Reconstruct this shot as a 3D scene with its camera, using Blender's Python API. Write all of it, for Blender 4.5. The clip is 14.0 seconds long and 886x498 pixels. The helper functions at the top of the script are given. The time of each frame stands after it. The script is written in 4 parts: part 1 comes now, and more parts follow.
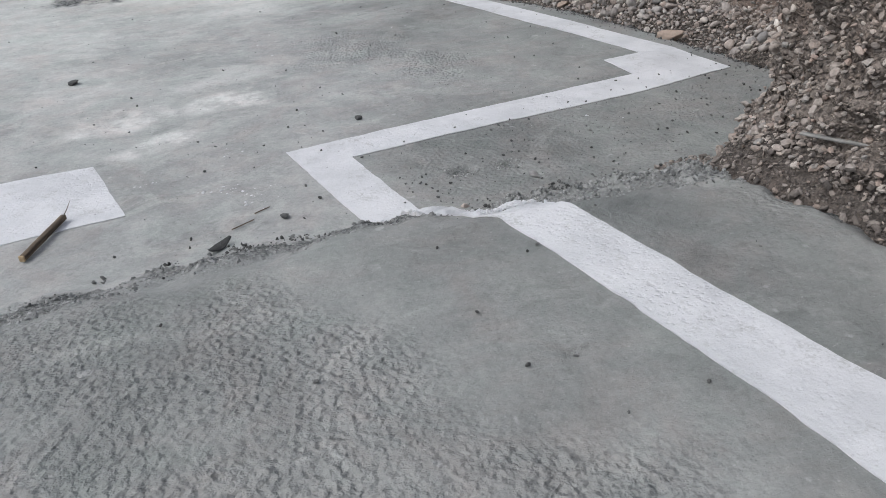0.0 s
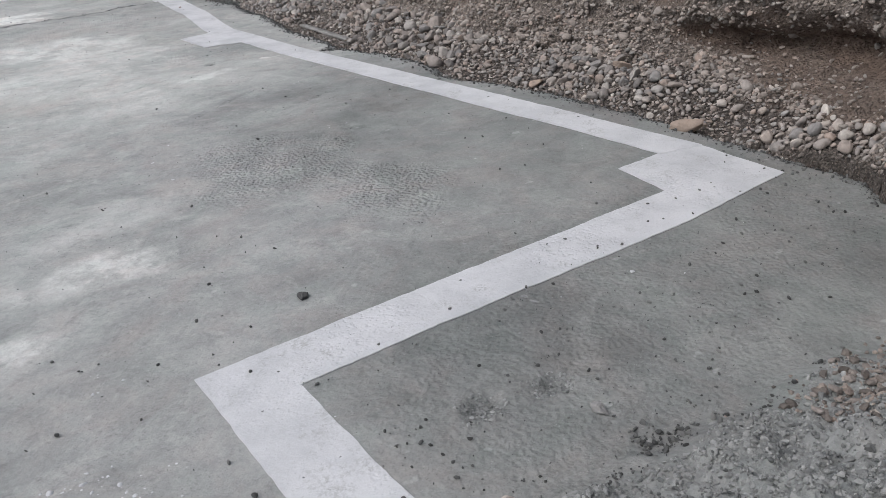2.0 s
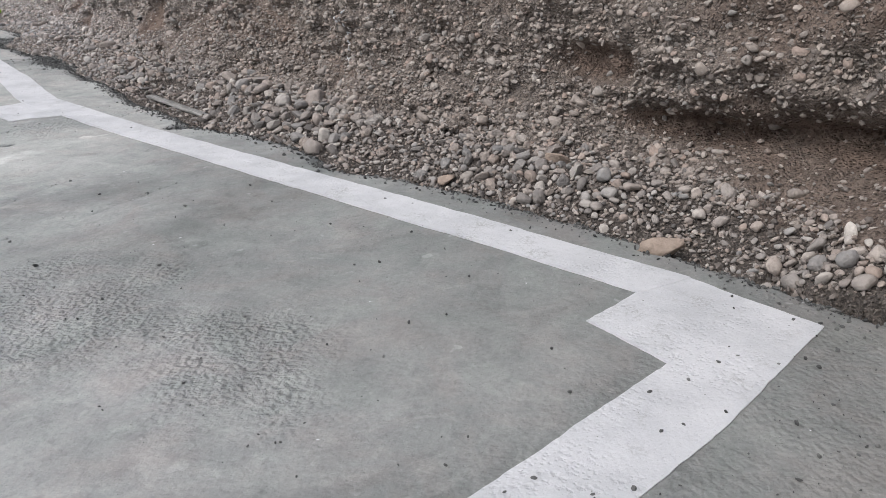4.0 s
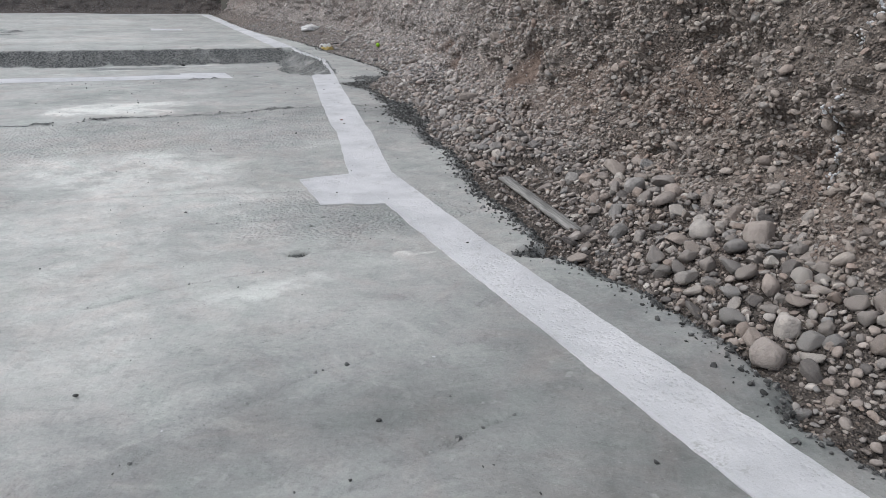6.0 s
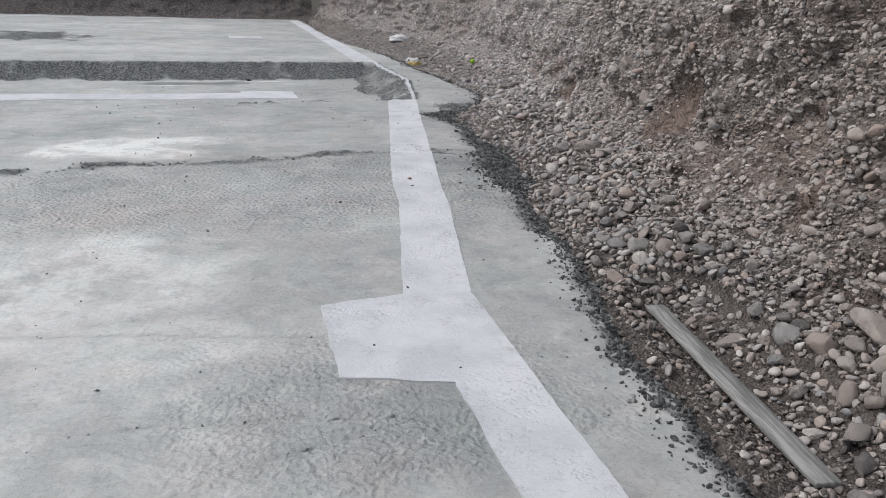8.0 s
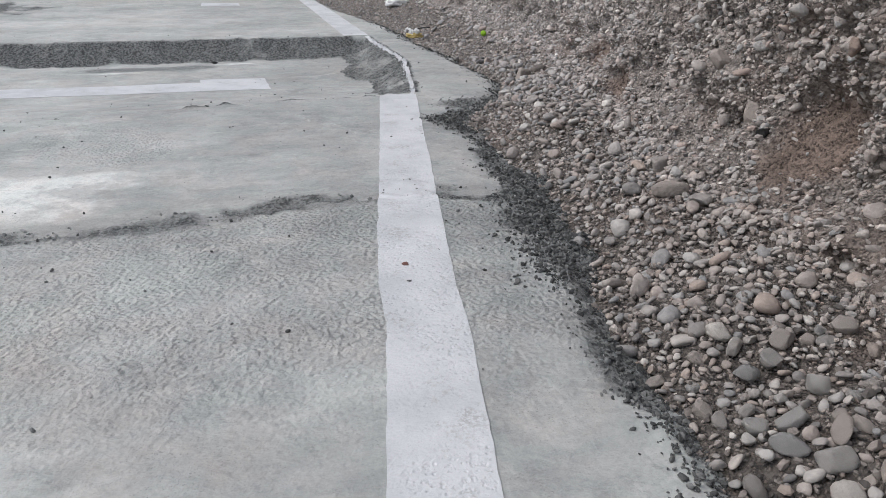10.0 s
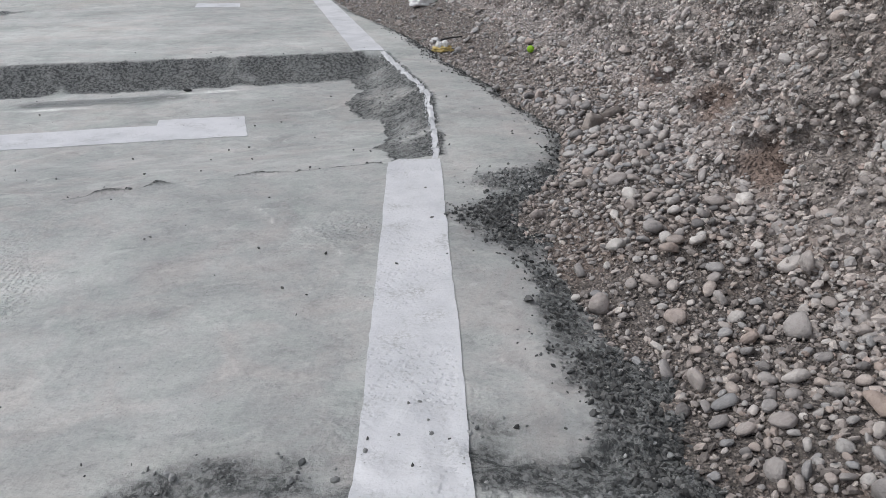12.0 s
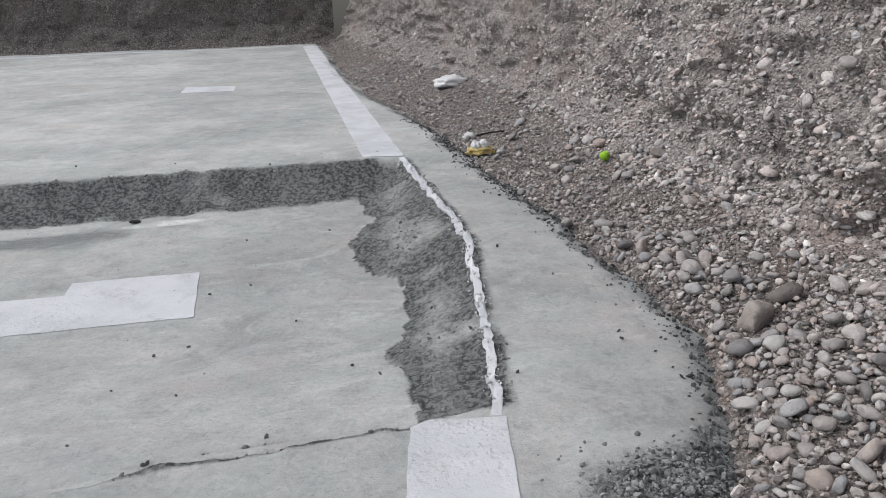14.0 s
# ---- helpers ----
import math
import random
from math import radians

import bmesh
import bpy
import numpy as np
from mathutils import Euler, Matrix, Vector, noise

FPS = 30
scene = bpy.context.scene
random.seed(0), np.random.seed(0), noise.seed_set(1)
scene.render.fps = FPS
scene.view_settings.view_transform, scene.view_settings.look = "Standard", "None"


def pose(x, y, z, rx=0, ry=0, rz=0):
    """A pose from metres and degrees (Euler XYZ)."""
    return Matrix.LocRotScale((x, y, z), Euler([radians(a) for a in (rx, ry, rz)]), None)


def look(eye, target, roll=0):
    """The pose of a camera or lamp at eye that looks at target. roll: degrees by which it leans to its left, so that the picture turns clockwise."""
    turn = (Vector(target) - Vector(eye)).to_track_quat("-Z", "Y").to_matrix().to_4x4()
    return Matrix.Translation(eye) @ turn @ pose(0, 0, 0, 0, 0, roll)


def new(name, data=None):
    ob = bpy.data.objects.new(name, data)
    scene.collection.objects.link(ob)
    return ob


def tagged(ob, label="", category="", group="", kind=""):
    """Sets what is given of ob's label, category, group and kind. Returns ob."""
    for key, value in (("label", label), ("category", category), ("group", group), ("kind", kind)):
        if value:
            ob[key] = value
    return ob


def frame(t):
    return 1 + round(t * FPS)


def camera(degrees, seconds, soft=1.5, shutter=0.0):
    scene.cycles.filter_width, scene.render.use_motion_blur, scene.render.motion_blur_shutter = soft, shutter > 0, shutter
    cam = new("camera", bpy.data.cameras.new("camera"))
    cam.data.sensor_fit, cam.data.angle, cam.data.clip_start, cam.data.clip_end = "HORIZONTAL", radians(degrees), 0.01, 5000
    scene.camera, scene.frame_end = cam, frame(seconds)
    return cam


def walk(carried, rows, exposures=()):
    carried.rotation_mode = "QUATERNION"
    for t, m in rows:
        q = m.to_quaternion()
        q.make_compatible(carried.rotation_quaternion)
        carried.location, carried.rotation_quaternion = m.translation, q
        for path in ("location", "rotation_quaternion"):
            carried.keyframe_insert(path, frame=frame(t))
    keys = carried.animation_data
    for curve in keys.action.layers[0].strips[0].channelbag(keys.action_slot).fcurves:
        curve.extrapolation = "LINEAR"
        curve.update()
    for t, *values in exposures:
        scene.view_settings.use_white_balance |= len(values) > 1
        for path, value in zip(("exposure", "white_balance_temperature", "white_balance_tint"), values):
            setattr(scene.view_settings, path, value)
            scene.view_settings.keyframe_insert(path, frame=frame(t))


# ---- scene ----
cam = camera(60.3, 14.0, 0.55)
PATH = [
    (0, (0.064, 0.496, 1.857), (1.038, 1.935, 0.867), -2.0),
    (0.5, (0.32, 0.939, 1.817), (1.179, 2.438, 0.810), -3.5),
    (1, (0.517, 1.4, 1.834), (1.321, 2.922, 0.815), -3.3),
    (1.5, (0.695, 1.846, 1.873), (1.669, 3.296, 0.899), -2.5),
    (2, (0.958, 2.231, 1.830), (2.112, 3.59, 0.923), -2.9),
    (2.2, (1.079, 2.35, 1.840), (2.282, 3.675, 0.948), -3.4),
    (4.3, (2.42, 3.97, 1.451), (3.84, 5.172, 0.728), 0.4),
    (4.5, (2.582, 4.279, 1.430), (3.93, 5.581, 0.732), 0.3),
    (4.7, (2.7, 4.561, 1.438), (3.99, 5.927, 0.754), 0.6),
    (5, (2.949, 4.972, 1.455), (4.08, 6.495, 0.822), 1.1),
    (5.5, (3.329, 5.538, 1.481), (4.192, 7.231, 0.857), 1.2),
    (6, (3.568, 6.079, 1.465), (4.337, 7.799, 0.795), 1.5),
    (6.5, (3.858, 6.572, 1.454), (4.599, 8.314, 0.807), 1.2),
    (7, (4.085, 7.155, 1.458), (4.8, 8.912, 0.826), 1.9),
    (7.5, (4.243, 7.74, 1.459), (4.976, 9.49, 0.824), 2.3),
    (8, (4.434, 8.37, 1.437), (4.986, 10.175, 0.775), 2.1),
    (8.2, (4.452, 8.6, 1.420), (4.904, 10.429, 0.748), 2.2),
    (10.3, (5.164, 10.843, 1.549), (5.696, 12.609, 0.774), 0.8),
    (10.5, (5.258, 11.098, 1.578), (5.776, 12.868, 0.804), 0.6),
    (11, (5.359, 11.731, 1.534), (5.867, 13.492, 0.734), 0.8),
    (11.5, (5.525, 12.31, 1.526), (6.018, 14.074, 0.720), 0.0),
    (12, (5.699, 12.935, 1.548), (6.141, 14.71, 0.740), 0.1),
    (12.5, (5.771, 13.556, 1.573), (6.248, 15.344, 0.814), 0.2),
    (13, (5.931, 14.22, 1.565), (6.41, 16.025, 0.851), -0.2),
    (13.5, (6.007, 14.869, 1.540), (6.545, 16.67, 0.857), 0.1),
    (14, (6.16, 15.462, 1.539), (6.558, 17.304, 0.869), -1.3),
]
walk(cam, [(t, look(eye, target, roll)) for t, eye, target, roll in PATH],
     [(0, 0.30, 6420, 9), (1.5, 0.20, 6450, 9.2), (2, 0.18, 6480, 10), (4.5, 0.43, 6540, 10), (5, 0.38, 6480, 9.5), (5.5, 0.27, 6400, 8.5), (6.5, 0.18, 6420, 9.2), (7.5, 0.18, 6420, 9.5), (8, 0.22, 6420, 9.7),
      (11, 0.20, 6430, 9.5), (11.5, 0.18, 6430, 9.5), (12, 0.18, 6430, 9.5), (12.5, 0.14, 6440, 9.5), (14, 0.23, 6460, 9.5)])

# ---- light ----
world = bpy.data.worlds.new("sky")
scene.world = world
world.use_nodes = True
wn, wl = world.node_tree.nodes, world.node_tree.links
sky = wn.new("ShaderNodeTexSky")
sky.sky_type, sky.sun_disc = "NISHITA", False
sky.sun_elevation, sky.sun_rotation = radians(52), radians(285)
sky.dust_density, sky.air_density = 3.0, 1.0
grey = wn.new("ShaderNodeHueSaturation")
grey.inputs["Saturation"].default_value = 0.42
wl.new(sky.outputs[0], grey.inputs["Color"])
wl.new(grey.outputs[0], wn["Background"].inputs[0])
wn["Background"].inputs[1].default_value = 0.15
sun = new("sun", bpy.data.lights.new("sun", "SUN"))
sun.data.energy, sun.data.angle, sun.data.color = 0.7, radians(35), (1.0, 0.98, 0.96)
# the sky's rotation runs clockwise from +y
SUN_AZ, SUN_EL = radians(285), radians(52)
to_sun = Vector((math.sin(SUN_AZ) * math.cos(SUN_EL), math.cos(SUN_AZ) * math.cos(SUN_EL), math.sin(SUN_EL)))
sun.rotation_euler = to_sun.to_track_quat("Z", "Y").to_euler()
sun.location = (0, 0, 20)

# ---- materials ----


class Nodes:
    """Short hand for building one node material."""

    def __init__(self, name):
        self.m = bpy.data.materials.new(name)
        self.m.use_nodes = True
        self.n, self.l = self.m.node_tree.nodes, self.m.node_tree.links
        self.bsdf = self.n["Principled BSDF"]
        self.pos = self.n.new("ShaderNodeTexCoord").outputs["Object"]

    def put(self, socket, value):
        if hasattr(value, "links"):
            self.l.new(value, socket)
        else:
            socket.default_value = value

    def noise(self, scale, detail=4, rough=0.55, stretch=None, offset=0.0, warp=0.0):
        t = self.n.new("ShaderNodeTexNoise")
        t.inputs["Scale"].default_value, t.inputs["Detail"].default_value, t.inputs["Roughness"].default_value = scale, detail, rough
        t.inputs["Distortion"].default_value = warp
        src = self.pos
        mp = self.n.new("ShaderNodeMapping")
        mp.inputs["Scale"].default_value = stretch or (1, 1, 1)
        mp.inputs["Location"].default_value = (offset, offset * 0.7, offset * 0.3)
        self.l.new(src, mp.inputs[0])
        self.l.new(mp.outputs[0], t.inputs[0])
        return t.outputs[0]

    def voronoi(self, scale, feature="F1"):
        t = self.n.new("ShaderNodeTexVoronoi")
        t.feature = feature
        t.inputs["Scale"].default_value = scale
        self.l.new(self.pos, t.inputs[0])
        return t.outputs[0]

    def ramp(self, value, a, b, lo=0.0, hi=1.0):
        t = self.n.new("ShaderNodeMapRange")
        t.interpolation_type = "SMOOTHSTEP"
        for i, v in enumerate((value, a, b, lo, hi)):
            self.put(t.inputs[i], v)
        return t.outputs[0]

    def math(self, op, a, b=0.0):
        t = self.n.new("ShaderNodeMath")
        t.operation = op
        self.put(t.inputs[0], a)
        self.put(t.inputs[1], b)
        return t.outputs[0]

    def mix(self, f, a, b, mode="MIX"):
        t = self.n.new("ShaderNodeMix")
        t.data_type, t.blend_type = "RGBA", mode
        self.put(t.inputs["Factor"], f)
        for s, v in ((t.inputs["A"], a), (t.inputs["B"], b)):
            for sock in [i for i in t.inputs if i.name == s.name and i.type == "RGBA"]:
                self.put(sock, (*v, 1) if isinstance(v, tuple) else v)
        return [o for o in t.outputs if o.type == "RGBA"][0]

    def light_along(self, col, near, far):
        """Bank light put into the colour: browner and darker near, paler and greyer far."""
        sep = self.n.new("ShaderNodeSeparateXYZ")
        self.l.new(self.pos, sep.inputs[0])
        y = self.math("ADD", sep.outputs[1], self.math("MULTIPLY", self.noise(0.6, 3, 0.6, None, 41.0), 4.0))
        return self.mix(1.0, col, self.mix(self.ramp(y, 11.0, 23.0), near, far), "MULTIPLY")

    def attr(self, name):
        t = self.n.new("ShaderNodeAttribute")
        t.attribute_name = name
        return t.outputs["Fac"]

    def colours(self, value, stops):
        t = self.n.new("ShaderNodeValToRGB")
        e = t.color_ramp.elements
        while len(e) < len(stops):
            e.new(0.5)
        for el, (p, c) in zip(e, stops):
            el.position, el.color = p, (*c, 1)
        self.put(t.inputs[0], value)
        return t.outputs[0]

    def bump(self, height, strength, distance, below=None):
        t = self.n.new("ShaderNodeBump")
        self.put(t.inputs["Strength"], strength)
        t.inputs["Distance"].default_value = distance
        self.put(t.inputs["Height"], height)
        if below is not None:
            self.l.new(below, t.inputs["Normal"])
        return t.outputs[0]

    def done(self, colour, roughness=0.9, normal=None, specular=0.3):
        self.put(self.bsdf.inputs["Base Color"], (*colour, 1) if isinstance(colour, tuple) else colour)
        self.put(self.bsdf.inputs["Roughness"], roughness)
        self.bsdf.inputs["Specular IOR Level"].default_value = specular
        if normal is not None:
            self.l.new(normal, self.bsdf.inputs["Normal"])
        return self.m

    def chance(self):
        """A number of its own for every island and every object."""
        g, o = self.n.new("ShaderNodeNewGeometry"), self.n.new("ShaderNodeObjectInfo")
        return self.math("FRACT", self.math("ADD", g.outputs["Random Per Island"], o.outputs["Random"]))


def make_concrete():
    k = Nodes("lean_concrete")
    rough, pale, tone, pocked = k.attr("rough"), k.attr("pale"), k.attr("tone"), k.attr("pocked")
    big, mid, fine = k.noise(0.8, 6, 0.62), k.noise(4.5, 7, 0.7, (1.0, 1.35, 1)), k.noise(46, 4, 0.65)
    col = k.colours(big, [(0.30, (0.285, 0.293, 0.289)), (0.5, (0.362, 0.368, 0.362)), (0.68, (0.430, 0.433, 0.424))])
    col = k.mix(k.ramp(mid, 0.40, 0.62, 0, 0.55), col, k.mix(1.0, col, (0.80, 0.815, 0.82), "MULTIPLY"))
    cloud = k.noise(1.7, 4, 0.6, None, 51.0)
    col = k.mix(k.ramp(cloud, 0.38, 0.60, 0.28, 0), col, k.mix(1.0, col, (0.72, 0.72, 0.715), "MULTIPLY"))
    swirl = k.noise(1.9, 8, 0.68, (1.0, 1.1, 1), 61.0, 1.2)
    col = k.mix(k.ramp(swirl, 0.54, 0.64, 0, 0.32), col, (0.48, 0.487, 0.472))
    col = k.mix(k.ramp(swirl, 0.46, 0.34, 0, 0.45), col, k.mix(1.0, col, (0.72, 0.73, 0.73), "MULTIPLY"))
    film = k.noise(4.2, 8, 0.7, (1.0, 1.15, 1), 71.0, 1.4)
    col = k.mix(k.ramp(film, 0.57, 0.66, 0, 0.26), col, (0.51, 0.515, 0.50))
    smear = k.noise(2.2, 7, 0.7, (1.0, 1.5, 1), 7.0, 0.8)
    col = k.mix(k.ramp(smear, 0.54, 0.70, 0, 0.5), col, (0.47, 0.475, 0.46))
    col = k.mix(k.math("MULTIPLY", k.ramp(pale, 0.08, 0.8, 0, 0.95), k.ramp(k.noise(4.0, 8, 0.7, None, 31.0), 0.40, 0.56, 0.35, 1.0)), col, (0.60, 0.605, 0.59))
    tint = k.noise(0.5, 4, 0.6, None, 21.0)
    col = k.mix(k.ramp(tint, 0.54, 0.72, 0, 0.35), col, (0.345, 0.305, 0.28))
    col = k.mix(1.0, col, k.colours(tone, [(0.0, (0.62, 0.625, 0.62)), (0.27, (0.80, 0.805, 0.80)), (0.5, (1, 1, 1)), (1.0, (1.38, 1.38, 1.36))]), "MULTIPLY")
    col = k.mix(k.ramp(fine, 0.42, 0.60, 0, 0.2), col, k.mix(1.0, col, (0.64, 0.64, 0.64), "MULTIPLY"))
    grit = k.noise(130, 2, 0.5)
    col = k.mix(k.math("MULTIPLY", k.ramp(grit, 0.63, 0.68), k.ramp(k.noise(3.5, 4, 0.7, None, 37.0), 0.42, 0.62, 0.08, 0.42)), col, (0.12, 0.12, 0.12))
    col = k.mix(k.ramp(k.noise(75, 2, 0.5, None, 17.0), 0.66, 0.72, 0, 0.2), col, (0.52, 0.52, 0.51))
    col = k.mix(k.ramp(k.noise(17, 5, 0.75, (1.0, 1.2, 1), 23.0), 0.52, 0.70, 0, 0.3), col, k.mix(1.0, col, (0.70, 0.70, 0.71), "MULTIPLY"))
    scab = k.noise(9.0, 8, 0.78, None, 83.0, 0.6)
    col = k.mix(k.ramp(scab, 0.54, 0.62, 0, 0.34), col, k.mix(1.0, col, (0.60, 0.605, 0.61), "MULTIPLY"))
    hue = k.noise(2.6, 6, 0.7, None, 97.0, 0.8)
    col = k.mix(1.0, col, k.colours(hue, [(0.34, (0.965, 1.0, 0.985)), (0.5, (1, 1, 1)), (0.66, (1.04, 0.99, 0.98))]), "MULTIPLY")
    worn = k.ramp(k.noise(2.4, 6, 0.7, None, 101.0), 0.44, 0.58)
    dents = k.math("MULTIPLY", k.ramp(k.noise(30, 2, 0.45, (1.0, 1.15, 1), 103.0), 0.54, 0.72), k.math("MULTIPLY", worn, k.ramp(tone, 0.26, 0.42, 0.1, 1.0)))
    # shade inside the dents is painted into the colour as well
    col = k.mix(k.math("MULTIPLY", dents, 0.3), col, k.mix(1.0, col, (0.6, 0.6, 0.6), "MULTIPLY"))
    raw = k.mix(k.ramp(k.noise(34, 5, 0.7), 0.42, 0.58), (0.065, 0.069, 0.07), (0.25, 0.258, 0.254))
    rr = k.math("MULTIPLY", rough, k.ramp(k.noise(8, 6, 0.75, None, 3.0), 0.30, 0.56, 0.5, 1.0))
    col = k.mix(k.ramp(rr, 0.12, 0.75, 0, 0.95), col, raw)
    spots = k.ramp(k.noise(11.0, 2, 0.4, None, 11.0), 0.72, 0.77, 0, 0.22)
    col = k.mix(spots, col, (0.66, 0.66, 0.66))
    pits = k.math("ADD", k.math("MULTIPLY", k.voronoi(40, "SMOOTH_F1"), 0.8), k.math("MULTIPLY", k.noise(44, 2, 0.45), 1.0))
    knobs = k.noise(55, 4, 0.7)
    nrm = k.bump(pits, k.math("MULTIPLY", pocked, k.ramp(k.noise(3.0, 4, 0.6, None, 13.0), 0.28, 0.55, 0.45, 0.95)), 0.024)
    nrm = k.bump(knobs, k.ramp(rough, 0.1, 0.8, 0.06, 0.9), 0.03, nrm)
    nrm = k.bump(k.noise(13, 6, 0.72, (1.0, 1.2, 1), 91.0), 0.3, 0.03, nrm)
    nrm = k.bump(k.math("MULTIPLY", dents, -1.0), 0.2, 0.006, nrm)
    nrm = k.bump(k.noise(110, 4, 0.65), 0.3, 0.006, nrm)
    return k.done(col, k.ramp(tone, 0.02, 0.12, 0.3, 0.88), nrm, 0.25)


def make_chalk():
    k = Nodes("lime_chalk")
    wear = k.noise(4.5, 7, 0.75, None, 2.0)
    fleck = k.noise(70, 4, 0.65)
    col = k.mix(k.ramp(k.noise(2.2, 5, 0.65), 0.35, 0.7), (0.64, 0.645, 0.665), (0.52, 0.53, 0.55))
    thin = k.math("MULTIPLY", k.ramp(wear, 0.50, 0.70), k.ramp(fleck, 0.44, 0.56))
    col = k.mix(k.math("MULTIPLY", thin, 0.8), col, (0.36, 0.365, 0.36))
    col = k.mix(k.ramp(k.noise(110, 2, 0.5, None, 9.0), 0.65, 0.72, 0, 0.3), col, (0.28, 0.28, 0.28))
    pits = k.ramp(k.math("ADD", k.math("MINIMUM", k.voronoi(25), k.math("MULTIPLY", k.voronoi(43), 1.15)), k.math("MULTIPLY", k.noise(38, 4, 0.65), 0.8)), 0.42, 0.85)
    nrm = k.bump(pits, k.ramp(k.noise(2.0, 4, 0.6, None, 13.0), 0.4, 0.62, 0.05, 0.35), 0.02)
    nrm = k.bump(fleck, 0.4, 0.008, nrm)
    return k.done(col, 0.95, nrm, 0.15)


def make_stone(name, stops, dust=(0.20, 0.18, 0.165), dusty=0.5, along=None):
    k = Nodes(name)
    col = k.colours(k.chance(), stops)
    vein = k.noise(24, 5, 0.7)
    col = k.mix(k.ramp(vein, 0.38, 0.66, 0, 0.45), col, k.mix(1.0, col, (0.55, 0.54, 0.54), "MULTIPLY"))
    col = k.mix(k.ramp(k.noise(6, 5, 0.7, None, 4.0), 0.42, 0.68, 0, dusty), col, dust)
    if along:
        col = k.light_along(col, *along)
    nrm = k.bump(k.noise(90, 4, 0.65), 0.5, 0.008, k.bump(k.noise(22, 4, 0.6), 0.5, 0.02))
    return k.done(col, 0.9, nrm, 0.2)


def make_earth(name, dark, light, red, scale=1.0, along=None, stones=0.85):
    k = Nodes(name)
    earth = k.attr("earth")
    col = k.mix(k.ramp(k.noise(14 * scale, 6, 0.72), 0.35, 0.65), dark, light)
    col = k.mix(k.ramp(k.noise(0.9, 4, 0.6, (1, 1, 1.6), 3.0), 0.52, 0.70, 0, 0.5), col, red)
    cells = k.n.new("ShaderNodeTexVoronoi")
    cells.inputs["Scale"].default_value = 40 * scale
    wobble = k.n.new("ShaderNodeVectorMath")
    wobble.operation = "MULTIPLY_ADD"
    shake = k.n.new("ShaderNodeTexNoise")
    shake.inputs["Scale"].default_value = 30.0
    k.l.new(k.pos, shake.inputs[0])
    k.l.new(shake.outputs["Color"], wobble.inputs[0])
    wobble.inputs[1].default_value = (0.02, 0.02, 0.02)
    k.l.new(k.pos, wobble.inputs[2])
    k.l.new(wobble.outputs[0], cells.inputs[0])
    peb = cells.outputs["Distance"]
    tone = k.n.new("ShaderNodeSeparateColor")
    k.l.new(cells.outputs["Color"], tone.inputs[0])
    pebble = k.colours(tone.outputs[0], [(0.0, (0.10, 0.095, 0.093)), (0.3, (0.24, 0.225, 0.217)), (0.55, (0.31, 0.29, 0.28)), (0.8, (0.27, 0.235, 0.215)), (1.0, (0.44, 0.42, 0.405))])
    col = k.mix(k.ramp(peb, 0.38, 0.62, stones, 0), col, pebble)
    col = k.mix(k.math("MULTIPLY", earth, 0.92), col, k.mix(k.ramp(k.noise(9, 5, 0.7), 0.3, 0.7), (0.09, 0.070, 0.061), (0.19, 0.152, 0.134)))
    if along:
        col = k.light_along(col, *along)
    h = k.math("ADD", k.math("MULTIPLY", k.ramp(peb, 0.05, 0.6), -1.0), k.math("MULTIPLY", k.noise(30 * scale, 5, 0.7), 0.6))
    nrm = k.bump(h, 0.9, 0.03)
    return k.done(col, 0.95, nrm, 0.15)


GREY_STOPS = [(0.0, (0.12, 0.117, 0.118)), (0.18, (0.30, 0.288, 0.282)), (0.36, (0.30, 0.268, 0.250)), (0.52, (0.225, 0.231, 0.238)),
              (0.68, (0.41, 0.395, 0.382)), (0.82, (0.31, 0.262, 0.236)), (0.93, (0.26, 0.252, 0.248)), (1.0, (0.52, 0.505, 0.485))]
WALL_STOPS = [(0.0, (0.14, 0.132, 0.130)), (0.2, (0.28, 0.264, 0.256)), (0.42, (0.36, 0.336, 0.322)), (0.58, (0.27, 0.276, 0.280)), (0.75, (0.40, 0.378, 0.362)), (0.88, (0.32, 0.262, 0.238)), (1.0, (0.52, 0.505, 0.488))]
CONCRETE, CHALK = make_concrete(), make_chalk()
# paired factors stand in for the light along the bank, near and far
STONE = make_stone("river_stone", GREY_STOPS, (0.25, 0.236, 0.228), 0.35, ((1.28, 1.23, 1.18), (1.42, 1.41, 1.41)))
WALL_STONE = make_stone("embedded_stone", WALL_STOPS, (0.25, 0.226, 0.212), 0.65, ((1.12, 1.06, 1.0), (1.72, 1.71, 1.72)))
CRUMB = make_stone("mortar_crumb", [(0.0, (0.05, 0.051, 0.051)), (0.6, (0.11, 0.112, 0.111)), (1.0, (0.22, 0.222, 0.218))], (0.17, 0.172, 0.169), 0.3)
ROUGH_CRUMB = make_stone("mortar_grain", [(0.0, (0.14, 0.145, 0.145)), (0.5, (0.27, 0.276, 0.273)), (1.0, (0.38, 0.385, 0.38))], (0.28, 0.285, 0.28), 0.4)
TAN = make_stone("sandstone", [(0.0, (0.36, 0.285, 0.235)), (1.0, (0.43, 0.352, 0.295))], (0.34, 0.29, 0.255), 0.35)
# coloured darker than the stones, so the gaps between them look shaded
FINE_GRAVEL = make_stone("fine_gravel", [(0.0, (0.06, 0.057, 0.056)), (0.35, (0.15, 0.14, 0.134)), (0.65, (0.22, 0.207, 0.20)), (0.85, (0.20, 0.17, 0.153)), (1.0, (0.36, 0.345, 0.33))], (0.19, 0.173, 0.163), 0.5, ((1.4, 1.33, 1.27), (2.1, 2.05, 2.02)))
